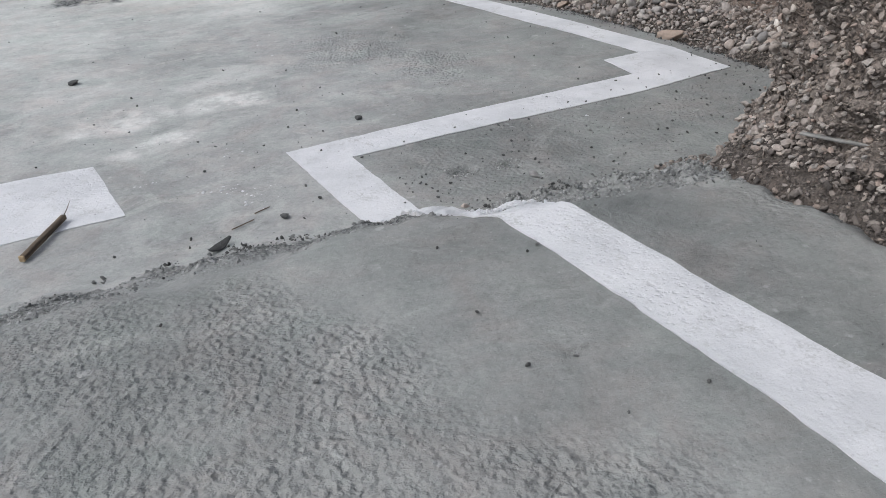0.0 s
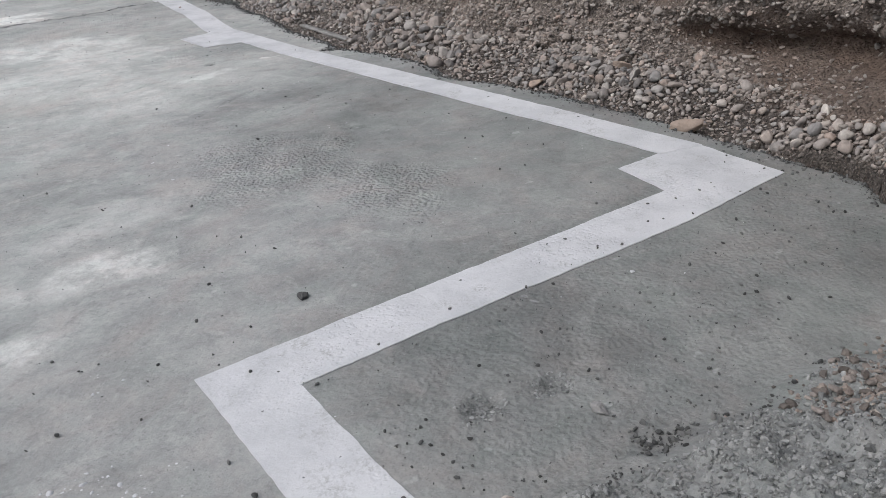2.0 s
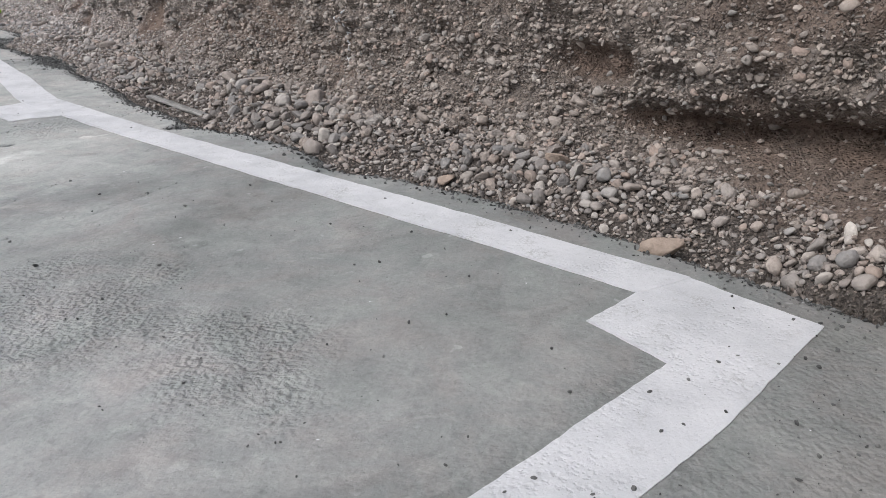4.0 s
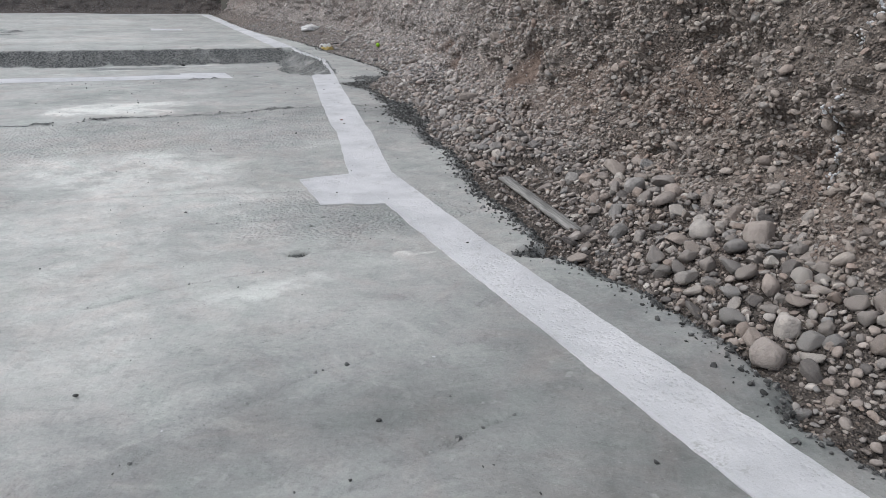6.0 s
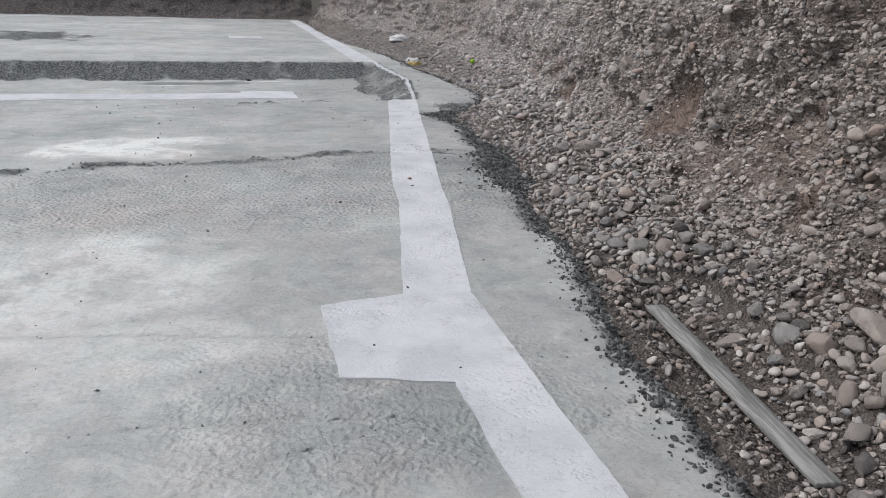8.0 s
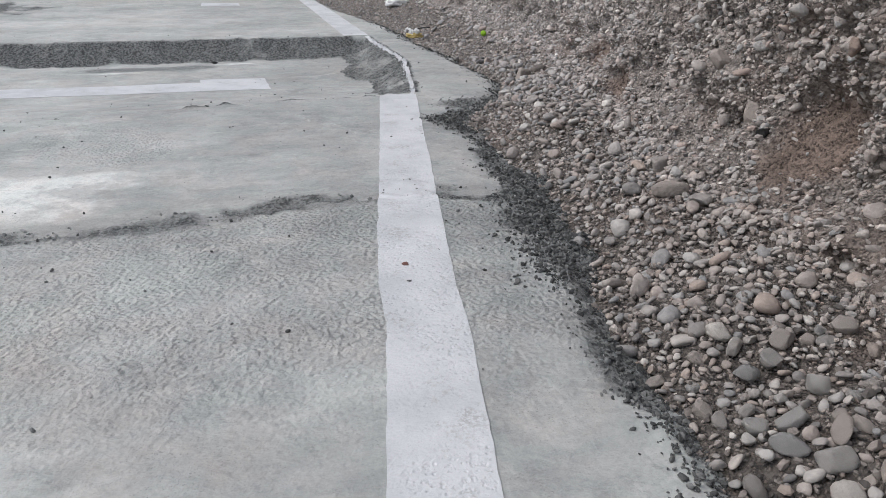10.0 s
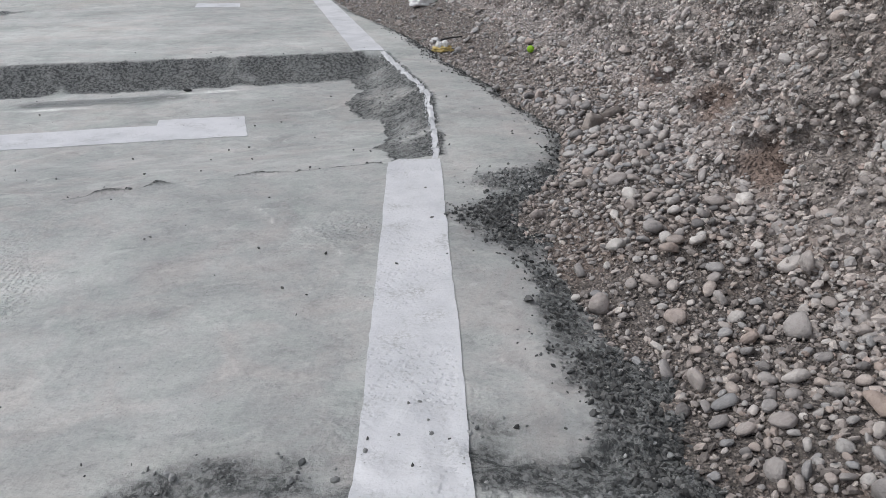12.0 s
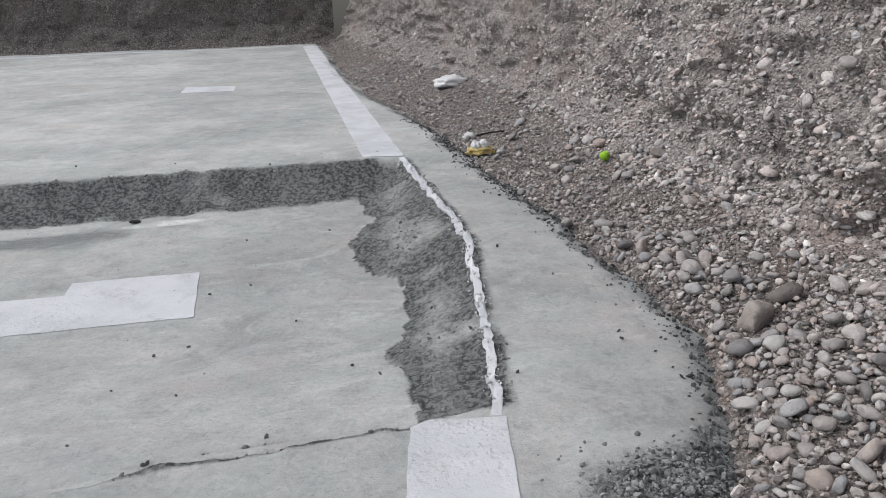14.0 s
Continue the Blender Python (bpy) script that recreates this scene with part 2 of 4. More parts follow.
RED_STONE = make_stone("red_stone", [(0.0, (0.17, 0.09, 0.075)), (1.0, (0.24, 0.13, 0.105))], (0.2, 0.14, 0.12), 0.3)
# earth colour lowered too, for shade in the crevices
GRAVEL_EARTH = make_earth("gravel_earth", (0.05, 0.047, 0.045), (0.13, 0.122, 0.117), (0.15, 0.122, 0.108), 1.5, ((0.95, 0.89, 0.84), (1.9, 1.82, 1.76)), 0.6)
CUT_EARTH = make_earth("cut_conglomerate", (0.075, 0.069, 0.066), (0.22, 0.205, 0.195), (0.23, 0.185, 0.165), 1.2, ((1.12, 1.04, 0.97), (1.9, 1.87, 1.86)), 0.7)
FAR_EARTH = make_earth("dark_cut_earth", (0.09, 0.077, 0.07), (0.18, 0.155, 0.14), (0.16, 0.115, 0.095), 0.6)

# ---- shapes ----


def hash3(i, j, k):
    h = (i.astype(np.int64) * 374761393 + j.astype(np.int64) * 668265263 + k.astype(np.int64) * 2147483647) & 0xFFFFFFFF
    h = ((h ^ (h >> 13)) * 1274126177) & 0xFFFFFFFF
    h = ((h ^ (h >> 15)) * 2246822519) & 0xFFFFFFFF
    return ((h ^ (h >> 16)) & 0xFFFFFF) / float(0xFFFFFF)


def grain(x, y, z=0.0, size=1.0):
    """Smooth noise from -1 to 1 with features of that size in metres."""
    x, y = np.asarray(x, float) / size + 71.3, np.asarray(y, float) / size + 39.7
    z = np.broadcast_to(np.asarray(z, float) / size + 11.1, x.shape)
    i, j, k = np.floor(x), np.floor(y), np.floor(z)
    u, v, w = x - i, y - j, z - k
    u, v, w = (t * t * t * (t * (t * 6 - 15) + 10) for t in (u, v, w))
    out = 0
    for a in (0, 1):
        for b in (0, 1):
            for c in (0, 1):
                out = out + hash3(i + a, j + b, k + c) * (u if a else 1 - u) * (v if b else 1 - v) * (w if c else 1 - w)
    return out * 2 - 1


def fbm(x, y, z=0.0, size=1.0, octaves=4, gain=0.5):
    out, amp = 0, 1.0
    for o in range(octaves):
        out = out + amp * grain(x, y, np.asarray(z) + 3.7 * o, size)
        size, amp = size / 2, amp * gain
    return out


def step(v, a, b):
    t = np.clip((np.asarray(v, float) - a) / (b - a), 0, 1)
    return t * t * (3 - 2 * t)


def table(v, pairs):
    return np.interp(v, [p[0] for p in pairs], [p[1] for p in pairs])


def mesh_from(name, verts, faces, material, smooth=True, **attributes):
    """A mesh from arrays: verts (n, 3), faces (m, 3 or 4)."""
    me = bpy.data.meshes.new(name)
    verts, faces = np.asarray(verts, np.float32), np.asarray(faces, np.int32)
    n, m, c = len(verts), len(faces), faces.shape[1]
    me.vertices.add(n)
    me.vertices.foreach_set("co", verts.ravel())
    me.loops.add(m * c)
    me.loops.foreach_set("vertex_index", faces.ravel())
    me.polygons.add(m)
    me.polygons.foreach_set("loop_start", np.arange(0, m * c, c, dtype=np.int32))
    me.update(calc_edges=True)
    me.polygons.foreach_set("use_smooth", np.full(m, smooth))
    for key, values in attributes.items():
        a = me.attributes.new(key, "FLOAT", "POINT")
        a.data.foreach_set("value", np.asarray(values, np.float32).ravel())
    me.materials.append(material)
    me.validate()
    return me


def grid_faces(rows, cols, keep=None):
    a = (np.arange(rows - 1)[:, None] * cols + np.arange(cols - 1)[None, :]).ravel()
    f = np.stack([a, a + 1, a + cols + 1, a + cols], 1)
    return f if keep is None else f[keep.ravel()]


def compact(verts, faces, *values):
    used = np.unique(faces)
    renum = np.zeros(len(verts), np.int64)
    renum[used] = np.arange(len(used))
    return (verts[used], renum[faces], *[v[used] for v in values])


# ---- the lie of the ground ----
# right-hand rim of the concrete, x over y
RIM = [(-6, 2.72), (1.6, 2.76), (2.2, 2.8), (2.5, 2.92), (2.68, 3.25), (2.85, 3.95), (3.1, 4.85), (3.5, 5.4), (3.85, 5.7), (4.2, 5.75), (5.0, 5.82), (5.5, 5.89), (6.4, 5.92), (6.8, 5.91),
       (7.25, 5.83), (7.7, 5.74), (7.9, 5.85), (8.3, 5.96), (8.8, 6.0), (9.2, 5.98), (9.5, 5.9), (9.65, 5.69), (9.78, 5.93), (10.35, 6.04),
       (10.9, 6.09), (11.6, 6.27), (12.2, 6.4), (12.9, 6.41), (13.3, 6.56), (13.7, 6.62), (14.0, 6.66), (14.4, 6.8), (14.7, 6.98), (15.0, 7.02),
       (15.4, 6.95), (15.9, 6.97), (16.4, 7.05), (16.85, 6.95), (16.98, 7.12), (17.12, 7.42), (17.35, 7.58), (17.6, 7.7), (17.8, 7.78), (18.2, 7.92), (18.6, 7.98),
       (19.6, 7.98), (21, 7.91), (22, 7.84), (23.1, 7.81), (24.5, 7.7), (26.3, 7.42), (29, 7.36), (34, 7.42), (37, 7.42)]
CREST = [(-9, 2.9), (0, 2.85), (0.7, 2.81), (1.1, 2.71), (1.72, 2.59), (2.0, 2.49), (2.44, 2.28), (2.8, 2.05), (4, 1.7)]
TOE = [(-9, 4.0), (0.5, 3.98), (0.95, 3.88), (1.53, 3.65), (2.04, 3.42), (2.5, 3.37), (3.06, 3.27), (3.5, 3.18), (4.2, 2.9)]
RIDGE = [(-8, 13.9), (2.96, 14.25), (3.67, 14.43), (4.7, 14.46), (5.3, 14.6), (5.83, 14.66), (6.2, 14.63), (6.6, 14.45), (8, 14.3)]
LIP = [(-8, 17.3), (3.8, 17.5), (4.55, 17.56), (5.23, 17.76), (5.94, 17.82), (6.6, 17.85), (8, 17.85)]
LOW_RIM = [(17.8, 6.56), (18.13, 6.58), (18.4, 6.62), (18.74, 6.57), (19.23, 6.76), (19.84, 6.76), (19.98, 6.61), (20.55, 6.59), (21.19, 6.82), (21.62, 6.8), (22.2, 6.9)]
LEDGE = [(17.75, 6.86), (18.2, 6.95), (18.7, 7.05), (19.13, 7.12), (19.75, 7.25), (20.37, 7.28), (21, 7.26), (21.76, 7.26), (22.2, 7.25)]


def blob(x, y, cx, cy, rx, ry, turn=0.0):
    """1 in the middle of a soft ellipse, 0 outside it."""
    c, s = math.cos(radians(turn)), math.sin(radians(turn))
    u, v = ((x - cx) * c + (y - cy) * s) / rx, (-(x - cx) * s + (y - cy) * c) / ry
    return 1 - step(np.hypot(u, v) + 0.32 * fbm(x, y, 2.0, 0.4, 4, 0.6), 0.35, 1.15)


def ground_at(x, y):
    """Height, roughness and paleness of the concrete at arrays x, y."""
    x, y = np.asarray(x, float), np.asarray(y, float)
    wob = fbm(x, y, 5.0, 0.3, 4)
    # the raised pour at the start
    crest, toe = table(x, CREST) + 0.07 * wob, table(x, TOE) + 0.07 * wob
    t = np.clip((toe - y) / np.maximum(toe - crest, 0.05), 0, 1.6)
    mound = np.where(t < 1, 0.49 * (0.45 * t + 0.55 * step(t, 0, 1)), 0.49 + 0.015 * np.clip(t - 1, 0, 1))
    fade = step(x, 2.5, 3.1)
    slope, east = step(t, 0.02, 0.25) * (1 - step(t, 0.70, 1.08)), step(x, 2.0, 2.4)
    rough = slope * (0.66 + 0.4 * wob) * (1 - 0.52 * east)
    coarse = step(t, 0.95, 1.2) * 0.16
    # low ridge across the line
    ridge_y = table(x, RIDGE) + 0.05 * wob
    z = mound + 0.045 * step(y, 11.9, 13.2) * (1 - step(y, ridge_y - 0.05, ridge_y + 0.22))
    band = step(y, ridge_y - 0.12, ridge_y + 0.02) * (1 - step(y, ridge_y + 0.2, ridge_y + 0.5))
    rough = np.maximum(rough, band * np.clip(0.84 + 0.55 * wob, 0, 1) * (0.8 + 0.2 * step(x, 4.4, 5.2)))
    # the sunken panel and the slopes round it
    low = table(y, LOW_RIM) + 0.05 * wob
    ledge = table(y, LEDGE)
    lip = table(x, LIP) + 0.02 * wob
    depth = -0.035 * step(y, lip, lip + 0.05) - 0.195 * step(y, lip + 0.03, 19.4)
    side = np.clip((x - low) / np.maximum(ledge - low, 0.05), 0, 1)
    back = np.clip((y - 21.66 - 0.04 * wob) / 0.5, 0, 1)
    up = np.maximum(side * (0.6 + 0.4 * side), back * (0.55 + 0.45 * back))
    inside = step(y, lip - 0.01, lip + 0.03)
    z = z + np.where(y < 22.4, depth * (1 - up), 0) + 0.03 * step(y, 21.9, 22.2)
    near_lip = inside * step(x, 6.5, 6.62) * (1 - step(x, ledge, ledge + 0.12))
    patch = near_lip * (1 - step(y, 21.95, 22.2)) * (side > 0) + step(y, 21.64, 21.74) * (1 - step(y, 22.1, 22.22)) * (1 - step(x, 6.9, 7.1))
    rough = np.maximum(rough, patch * (0.9 + 0.3 * wob) * np.where(y < 21.6, 0.6 + 0.4 * step(np.abs(side - 0.5 + 0.25 * wob), 0.12, 0.45), 1))
    lipline = step(y, lip - 0.03, lip) * (1 - step(y, lip + 0.02, lip + 0.06)) * step(x, 2.0, 5.5) * (1 - step(x, 6.6, 6.75))
    rough = np.maximum(rough, lipline * (0.8 + 0.7 * wob))
    # far and near worn patches
    for cx, cy, rx, ry, turn, amount in ((1.98, 11.9, 0.68, 1.25, 0, 1.0), (0.8, 27.2, 1.3, 1.6, 0, 0.9), (3.63, 5.8, 0.26, 0.36, 10, 0.22), (3.48, 6.95, 0.3, 0.4, 0, 0.14),
                                         (2.5, 3.9, 0.12, 0.09, 0, 0.5), (2.8, 3.8, 0.1, 0.08, 0, 0.5), (6.97, 16.63, 0.14, 0.07, 0, 1.0), (1.37, 1.75, 0.10, 0.07, 0, 0.45), (4.45, 10.04, 0.085, 0.045, 10, 1.0), (3.3, 6.9, 0.7, 0.8, 0, 0.2), (4.9, 10.9, 0.8, 0.5, 0, 0.22),
                                         (3.5, 13.9, 1.0, 0.35, 0, 0.3), (4.8, 12.9, 0.7, 0.35, 0, 0.25), (1.15, 4.05, 0.5, 0.14, -14, 0.28)):
        rough = np.maximum(rough, amount * blob(x, y, cx, cy, rx, ry, turn))
    z = z - 0.035 * blob(x, y, 4.45, 10.04, 0.085, 0.05, 10) - 0.025 * blob(x, y, 2.5, 3.9, 0.10, 0.08) - 0.045 * blob(x, y, 6.97, 16.63, 0.14, 0.06)
    # crumbled rim beside the gravel
    gap = table(y, RIM) + 0.05 * fbm(x, y, 9.0, 0.35, 3) + 0.025 * grain(x, y, 1.0, 0.06) - x
    wide = np.maximum(step(y, 13.4, 14.2) * (1 - step(y, 15.1, 15.9)), step(y, 16.0, 16.4) * (1 - step(y, 17.3, 17.7)))
    edge_w = 0.13 + 0.24 * wide + 0.05 * step(y, 10.2, 10.9)
    e = 1 - np.clip(gap / edge_w, -2, 1)
    z = z - 0.05 * np.clip(e, 0, 1) ** 2 - 0.09 * np.clip(e - 1, 0, 2) - 0.1 * np.clip(e - 1.5, 0, 2)
    rough = np.maximum(rough, step(e, 0.05, 0.75) * (0.5 + 0.45 * wob + 0.25 * wide))
    notch = np.exp(-(((y - 17.25) / 0.22) ** 2 + ((x - 7.33) / 0.34) ** 2))
    rough = np.maximum(rough, 1.25 * notch)
    z = z + 0.015 * notch
    rough = np.clip(rough, 0, 1)
    z = z + 0.010 * fbm(x, y, 0.0, 1.6, 3) * step(y, 3.2, 4.5) + (0.0016 + coarse * 0.016) * fbm(x, y, 0.0, 0.11, 2)
    z = z + rough * (1 + 0.35 * (y < 4.2)) * (0.022 * fbm(x, y, 4.0, 0.15, 2) + 0.018 * grain(x, y, 7.0, 0.065))
    # lumps and a crusty foot on the slope beside the near bank
    z = z + slope * east * 0.045 * np.abs(fbm(x, y, 4.0, 0.10, 3, 0.65)) + east * 0.03 * step(t, 0.0, 0.09) * (1 - step(t, 0.5, 1.0))
    # crease lines left by the screed
    for x0, y0, x1, y1 in ((3.2, 11.55, 4.9, 11.35), (3.5, 8.35, 4.5, 8.75), (4.4, 10.45, 5.1, 10.55), (5.58, 10.40, 5.9, 10.54), (2.3, 17.2, 6.1, 17.95), (3.35, 9.67, 4.36, 9.81), (3.9, 10.75, 5.0, 10.6), (4.05, 7.95, 4.93, 8.09), (3.39, 8.01, 3.61, 7.86)):
        ln = math.hypot(x1 - x0, y1 - y0)
        a = ((x - x0) * (x1 - x0) + (y - y0) * (y1 - y0)) / ln
        b = ((x - x0) * (y1 - y0) - (y - y0) * (x1 - x0)) / ln + 0.06 * np.sin(a * 2.5) + 0.02 * wob
        on = np.exp(-(b / 0.022) ** 2) * (a > 0) * (a < ln)
        z = z - 0.008 * on
        rough = np.maximum(rough, 0.35 * on)
    # fine parallel marks of a trowel
    a, b = (x - 6.11) * 0.81 + (y - 17.0) * 0.584, (x - 6.11) * -0.584 + (y - 17.0) * 0.81
    z = z - 0.004 * np.sin(b * 2 * math.pi / 0.06) * np.exp(-(b / 0.13) ** 2 - (a / 0.33) ** 4)
    pale = np.zeros_like(x)
    for cx, cy, rx, ry, turn, amount in ((3.7, 12.3, 1.0, 0.8, 0, 0.5), (4.15, 11.35, 1.0, 0.36, 0, 0.38), (3.75, 15.3, 0.95, 0.5, 5, 0.85), (1.95, 6.05, 0.5, 0.34, 20, 0.8), (1.25, 5.55, 0.5, 0.22, 10, 0.62), (2.1, 6.7, 0.6, 0.3, 10, 0.4), (1.15, 6.1, 0.45, 0.35, 0, 0.6), (2.6, 5.6, 0.3, 0.2, 0, 0.25), (1.3, 9.0, 1.6, 1.0, 0, 0.3), (3.2, 9.0, 1.0, 0.5, 10, 0.3),
                                         (4.2, 9.6, 0.9, 0.14, 12, 0.45), (5.0, 9.86, 0.075, 0.05, 20, 0.9), (5.12, 9.84, 0.1, 0.02, 0, 0.8), (3.9, 7.9, 0.9, 0.3, 15, 0.3), (3.0, 10.9, 1.5, 0.8, 0, 0.4), (3.2, 10.0, 1.2, 0.6, 0, 0.35),
                                         (6.8, 14.2, 0.15, 0.5, 0, 0.3), (6.05, 7.3, 0.15, 0.6, 0, 0.3), (4.7, 16.4, 0.6, 0.25, 30, 0.3), (5.2, 21.5, 0.4, 0.09, 5, 0.8), (3.9, 21.02, 0.5, 0.09, 0, 0.7), (0.6, 3.77, 0.2, 0.07, 10, 0.9),
                                         (3.0, 24.5, 4.0, 0.7, 0, 0.35), (2.5, 31.0, 4.0, 1.5, 0, 0.3)):
        pale = np.maximum(pale, amount * blob(x, y, cx, cy, rx, ry, turn))
    for x0, y0, x1, y1 in ((0.70, 2.06, 0.86, 2.17), (0.86, 2.17, 1.04, 2.20), (1.04, 2.20, 1.24, 2.15), (0.55, 1.98, 0.61, 1.74), (0.35, 1.86, 0.56, 1.81), (6.5, 15.3, 6.75, 14.6), (5.64, 17.19, 5.73, 16.89), (5.9, 16.79, 6.04, 16.37), (4.48, 16.56, 4.56, 16.04)):
        ln = math.hypot(x1 - x0, y1 - y0)
        a = ((x - x0) * (x1 - x0) + (y - y0) * (y1 - y0)) / ln
        off = ((x - x0) * (y1 - y0) - (y - y0) * (x1 - x0)) / ln + 0.015 * np.sin(a / ln * 3.0)
        on = np.exp(-(off / 0.016) ** 2) * (a > 0) * (a < ln)
        pale, z = np.maximum(pale, 0.45 * on), z + 0.005 * on
    tone = 0.45 + 0.08 * step(y, 9.0, 10.5) + 0.30 * step(4.4 - x, -0.8, 1.6) * step(y, 4.2, 7.0) + 0.24 * step(y, 6.2, 9.8) + 0.10 * step(y, 21, 22.5) - 0.22 * step(t, 0.6, 1.1) + 0.10 * fbm(x, y, 6.0, 1.1, 3)
    tone = tone - 0.22 * blob(x, y, 4.25, 8.35, 0.6, 0.35, 10) - 0.15 * blob(x, y, 4.9, 7.3, 0.8, 0.5, 30) - 1.1 * blob(x, y, 4.4, 21.3, 0.95, 0.22, 3) - 0.15 * blob(x, y, 5.0, 10.75, 0.6, 0.5, 0)
    tone = tone - 0.2 * blob(x, y, 3.3, 7.3, 1.3, 1.5) + 0.12 * blob(x, y, 4.2, 10.5, 1.0, 2.2)
    tone = tone - 0.1 * step(t, 0.8, 1.1) * step(x, 1.0, 2.0) + 0.15 * (1 - step(x, 1.2, 2.4)) * (1 - step(t, 0.0, 0.3)) * (1 - step(y, 5.5, 7.5))
    tone = tone - 0.17 * step(x, 3.0, 4.2) * (1 - step(y, 7.5, 9.5)) * step(y, 4.0, 5.0)
    tone = tone - 0.17 * (1 - step(gap, 0.25, 0.85)) * step(y, 12.5, 13.5) * (1 - step(y, 19.5, 21))
    pocked = 0.10 + 0.9 * step(t, 0.8, 1.15) * step(fbm(x, y, 3.0, 0.8, 2) + 0.9 * step(1.1 - x, -0.4, 0.8), -0.1, 0.7)
    pocked = pocked + 0.75 * step(y, 12.2, 13.2) * (1 - step(y, ridge_y - 0.1, ridge_y + 0.1)) + 0.6 * blob(x, y, 4.9, 10.8, 0.9, 0.7) + 0.8 * blob(x, y, 3.4, 6.8, 0.7, 0.7) + 1.0 * blob(x, y, 3.63, 5.85, 0.4, 0.5)
    near = step(x, 1.9, 2.4) * step(y, 2.9, 3.3) * (1 - step(y, 4.4, 5.0))
    tone = tone - 0.24 * near - 0.06 * (1 - step(y, 8.5, 10.0))
    pocked = pocked + 0.35 * near + 0.5 * fade * step(t, 0.3, 0.7)
    pocked = pocked + 0.7 * step(y, 14.8, 15.2) * (1 - step(y, 16.5, 17.5)) * step(fbm(x, y, 2.0, 0.9, 2), -0.2, 0.4)
    return z, rough, np.clip(pale * (1 - rough), 0, 1), gap, np.clip(tone, 0, 1), np.clip(pocked, 0, 1)


def height(x, y):
    return ground_at(np.atleast_1d(x), np.atleast_1d(y))[0]


def build_concrete():
    xs = np.concatenate([np.arange(-8, -0.6, 0.2), np.arange(-0.6, 8.35, 0.028)])
    ys = np.concatenate([np.arange(-6, 0.4, 0.12), np.arange(0.4, 18.5, 0.028), np.arange(18.5, 23, 0.036), np.arange(23, 36.4, 0.1)])
    gx, gy = np.meshgrid(xs, ys)
    z, rough, pale, gap, tone, pocked = ground_at(gx, gy)
    keep = (gap > -0.22)[:-1, :-1]
    verts = np.stack([gx, gy, z], -1).reshape(-1, 3)
    verts, faces, *values = compact(verts, grid_faces(len(ys), len(xs), keep), rough.ravel(), pale.ravel(), tone.ravel(), pocked.ravel())
    slab = new("concrete_floor", mesh_from("concrete_floor", verts, faces, CONCRETE, True, **dict(zip(("rough", "pale", "tone", "pocked"), values))))
    tagged(slab, "grey lean concrete floor, trowelled, with crumbled raw edges", "floor", kind="structure")
    return slab


build_concrete()

# ---- the cut earth round the pit ----
FOOT = [(2.9, -6.0), (2.92, 1.55), (2.97, 2.05), (3.13, 2.41), (3.42, 2.66), (4.15, 2.81), (5.12, 3.09), (5.85, 3.65), (6.35, 4.4), (6.52, 5.0), (6.62, 6.0), (6.66, 7.0), (6.73, 8.0), (6.87, 9.0),
        (7.06, 10.0), (7.13, 11.0), (7.22, 12.0), (7.42, 13.0), (7.66, 14.4), (7.97, 15.5), (8.2, 16.5), (8.42, 17.5), (8.62, 18.5), (8.78, 19.5), (8.95, 21.0), (9.1, 23.0),
        (9.05, 25.0), (8.85, 27.0), (8.45, 30.0), (8.1, 33.5), (7.95, 36.1)]


def resample(points, spacing, soften=9):
    p = np.array(points, float)
    s = np.concatenate([[0], np.cumsum(np.hypot(*np.diff(p, axis=0).T))])
    t = np.arange(0, s[-1], spacing)
    x, y = np.interp(t, s, p[:, 0]), np.interp(t, s, p[:, 1])
    if soften:
        k = np.ones(soften) / soften
        x, y = (np.convolve(np.pad(v, soften // 2, "edge"), k, "valid") for v in (x, y))
    return np.stack([x, y], 1)


HOLLOWS = [(6.85, 5.5, 0.40, 0.75, 0.13, 0.36), (6.6, 4.5, 0.46, 0.8, 0.16, 0.32), (7.75, 13.6, 0.55, 0.35, 0.35, 0.16), (6.75, 6.3, 0.75, 0.5, 0.2, 0.14), (8.74, 18.3, 0.42, 0.24, 0.17, 0.5), (8.25, 16.3, 0.35, 0.25, 0.2, 0.14),
           (7.35, 11.5, 0.45, 0.16, 0.5, 0.10), (8.5, 17.2, 0.45, 0.3, 0.2, 0.10), (3.6, 1.8, 0.9, 0.5, 0.3, 0.12)]


def pile(x, y):
    """Where the loose stones lie thick and large."""
    return np.maximum.reduce([np.exp(-(((x - cx) / rx) ** 2 + ((y - cy) / ry) ** 2)) for cx, cy, rx, ry in
                              ((6.5, 8.6, 0.5, 1.0), (6.8, 9.9, 0.36, 0.8), (7.4, 14.2, 0.38, 0.8), (6.95, 12.9, 0.45, 0.5), (6.75, 11.9, 0.3, 0.5), (7.9, 17.4, 0.5, 0.8), (6.35, 6.3, 0.3, 0.9),
                               (8.15, 18.9, 0.3, 0.6), (5.9, 4.2, 0.3, 0.4), (7.7, 16.2, 0.35, 0.5))])


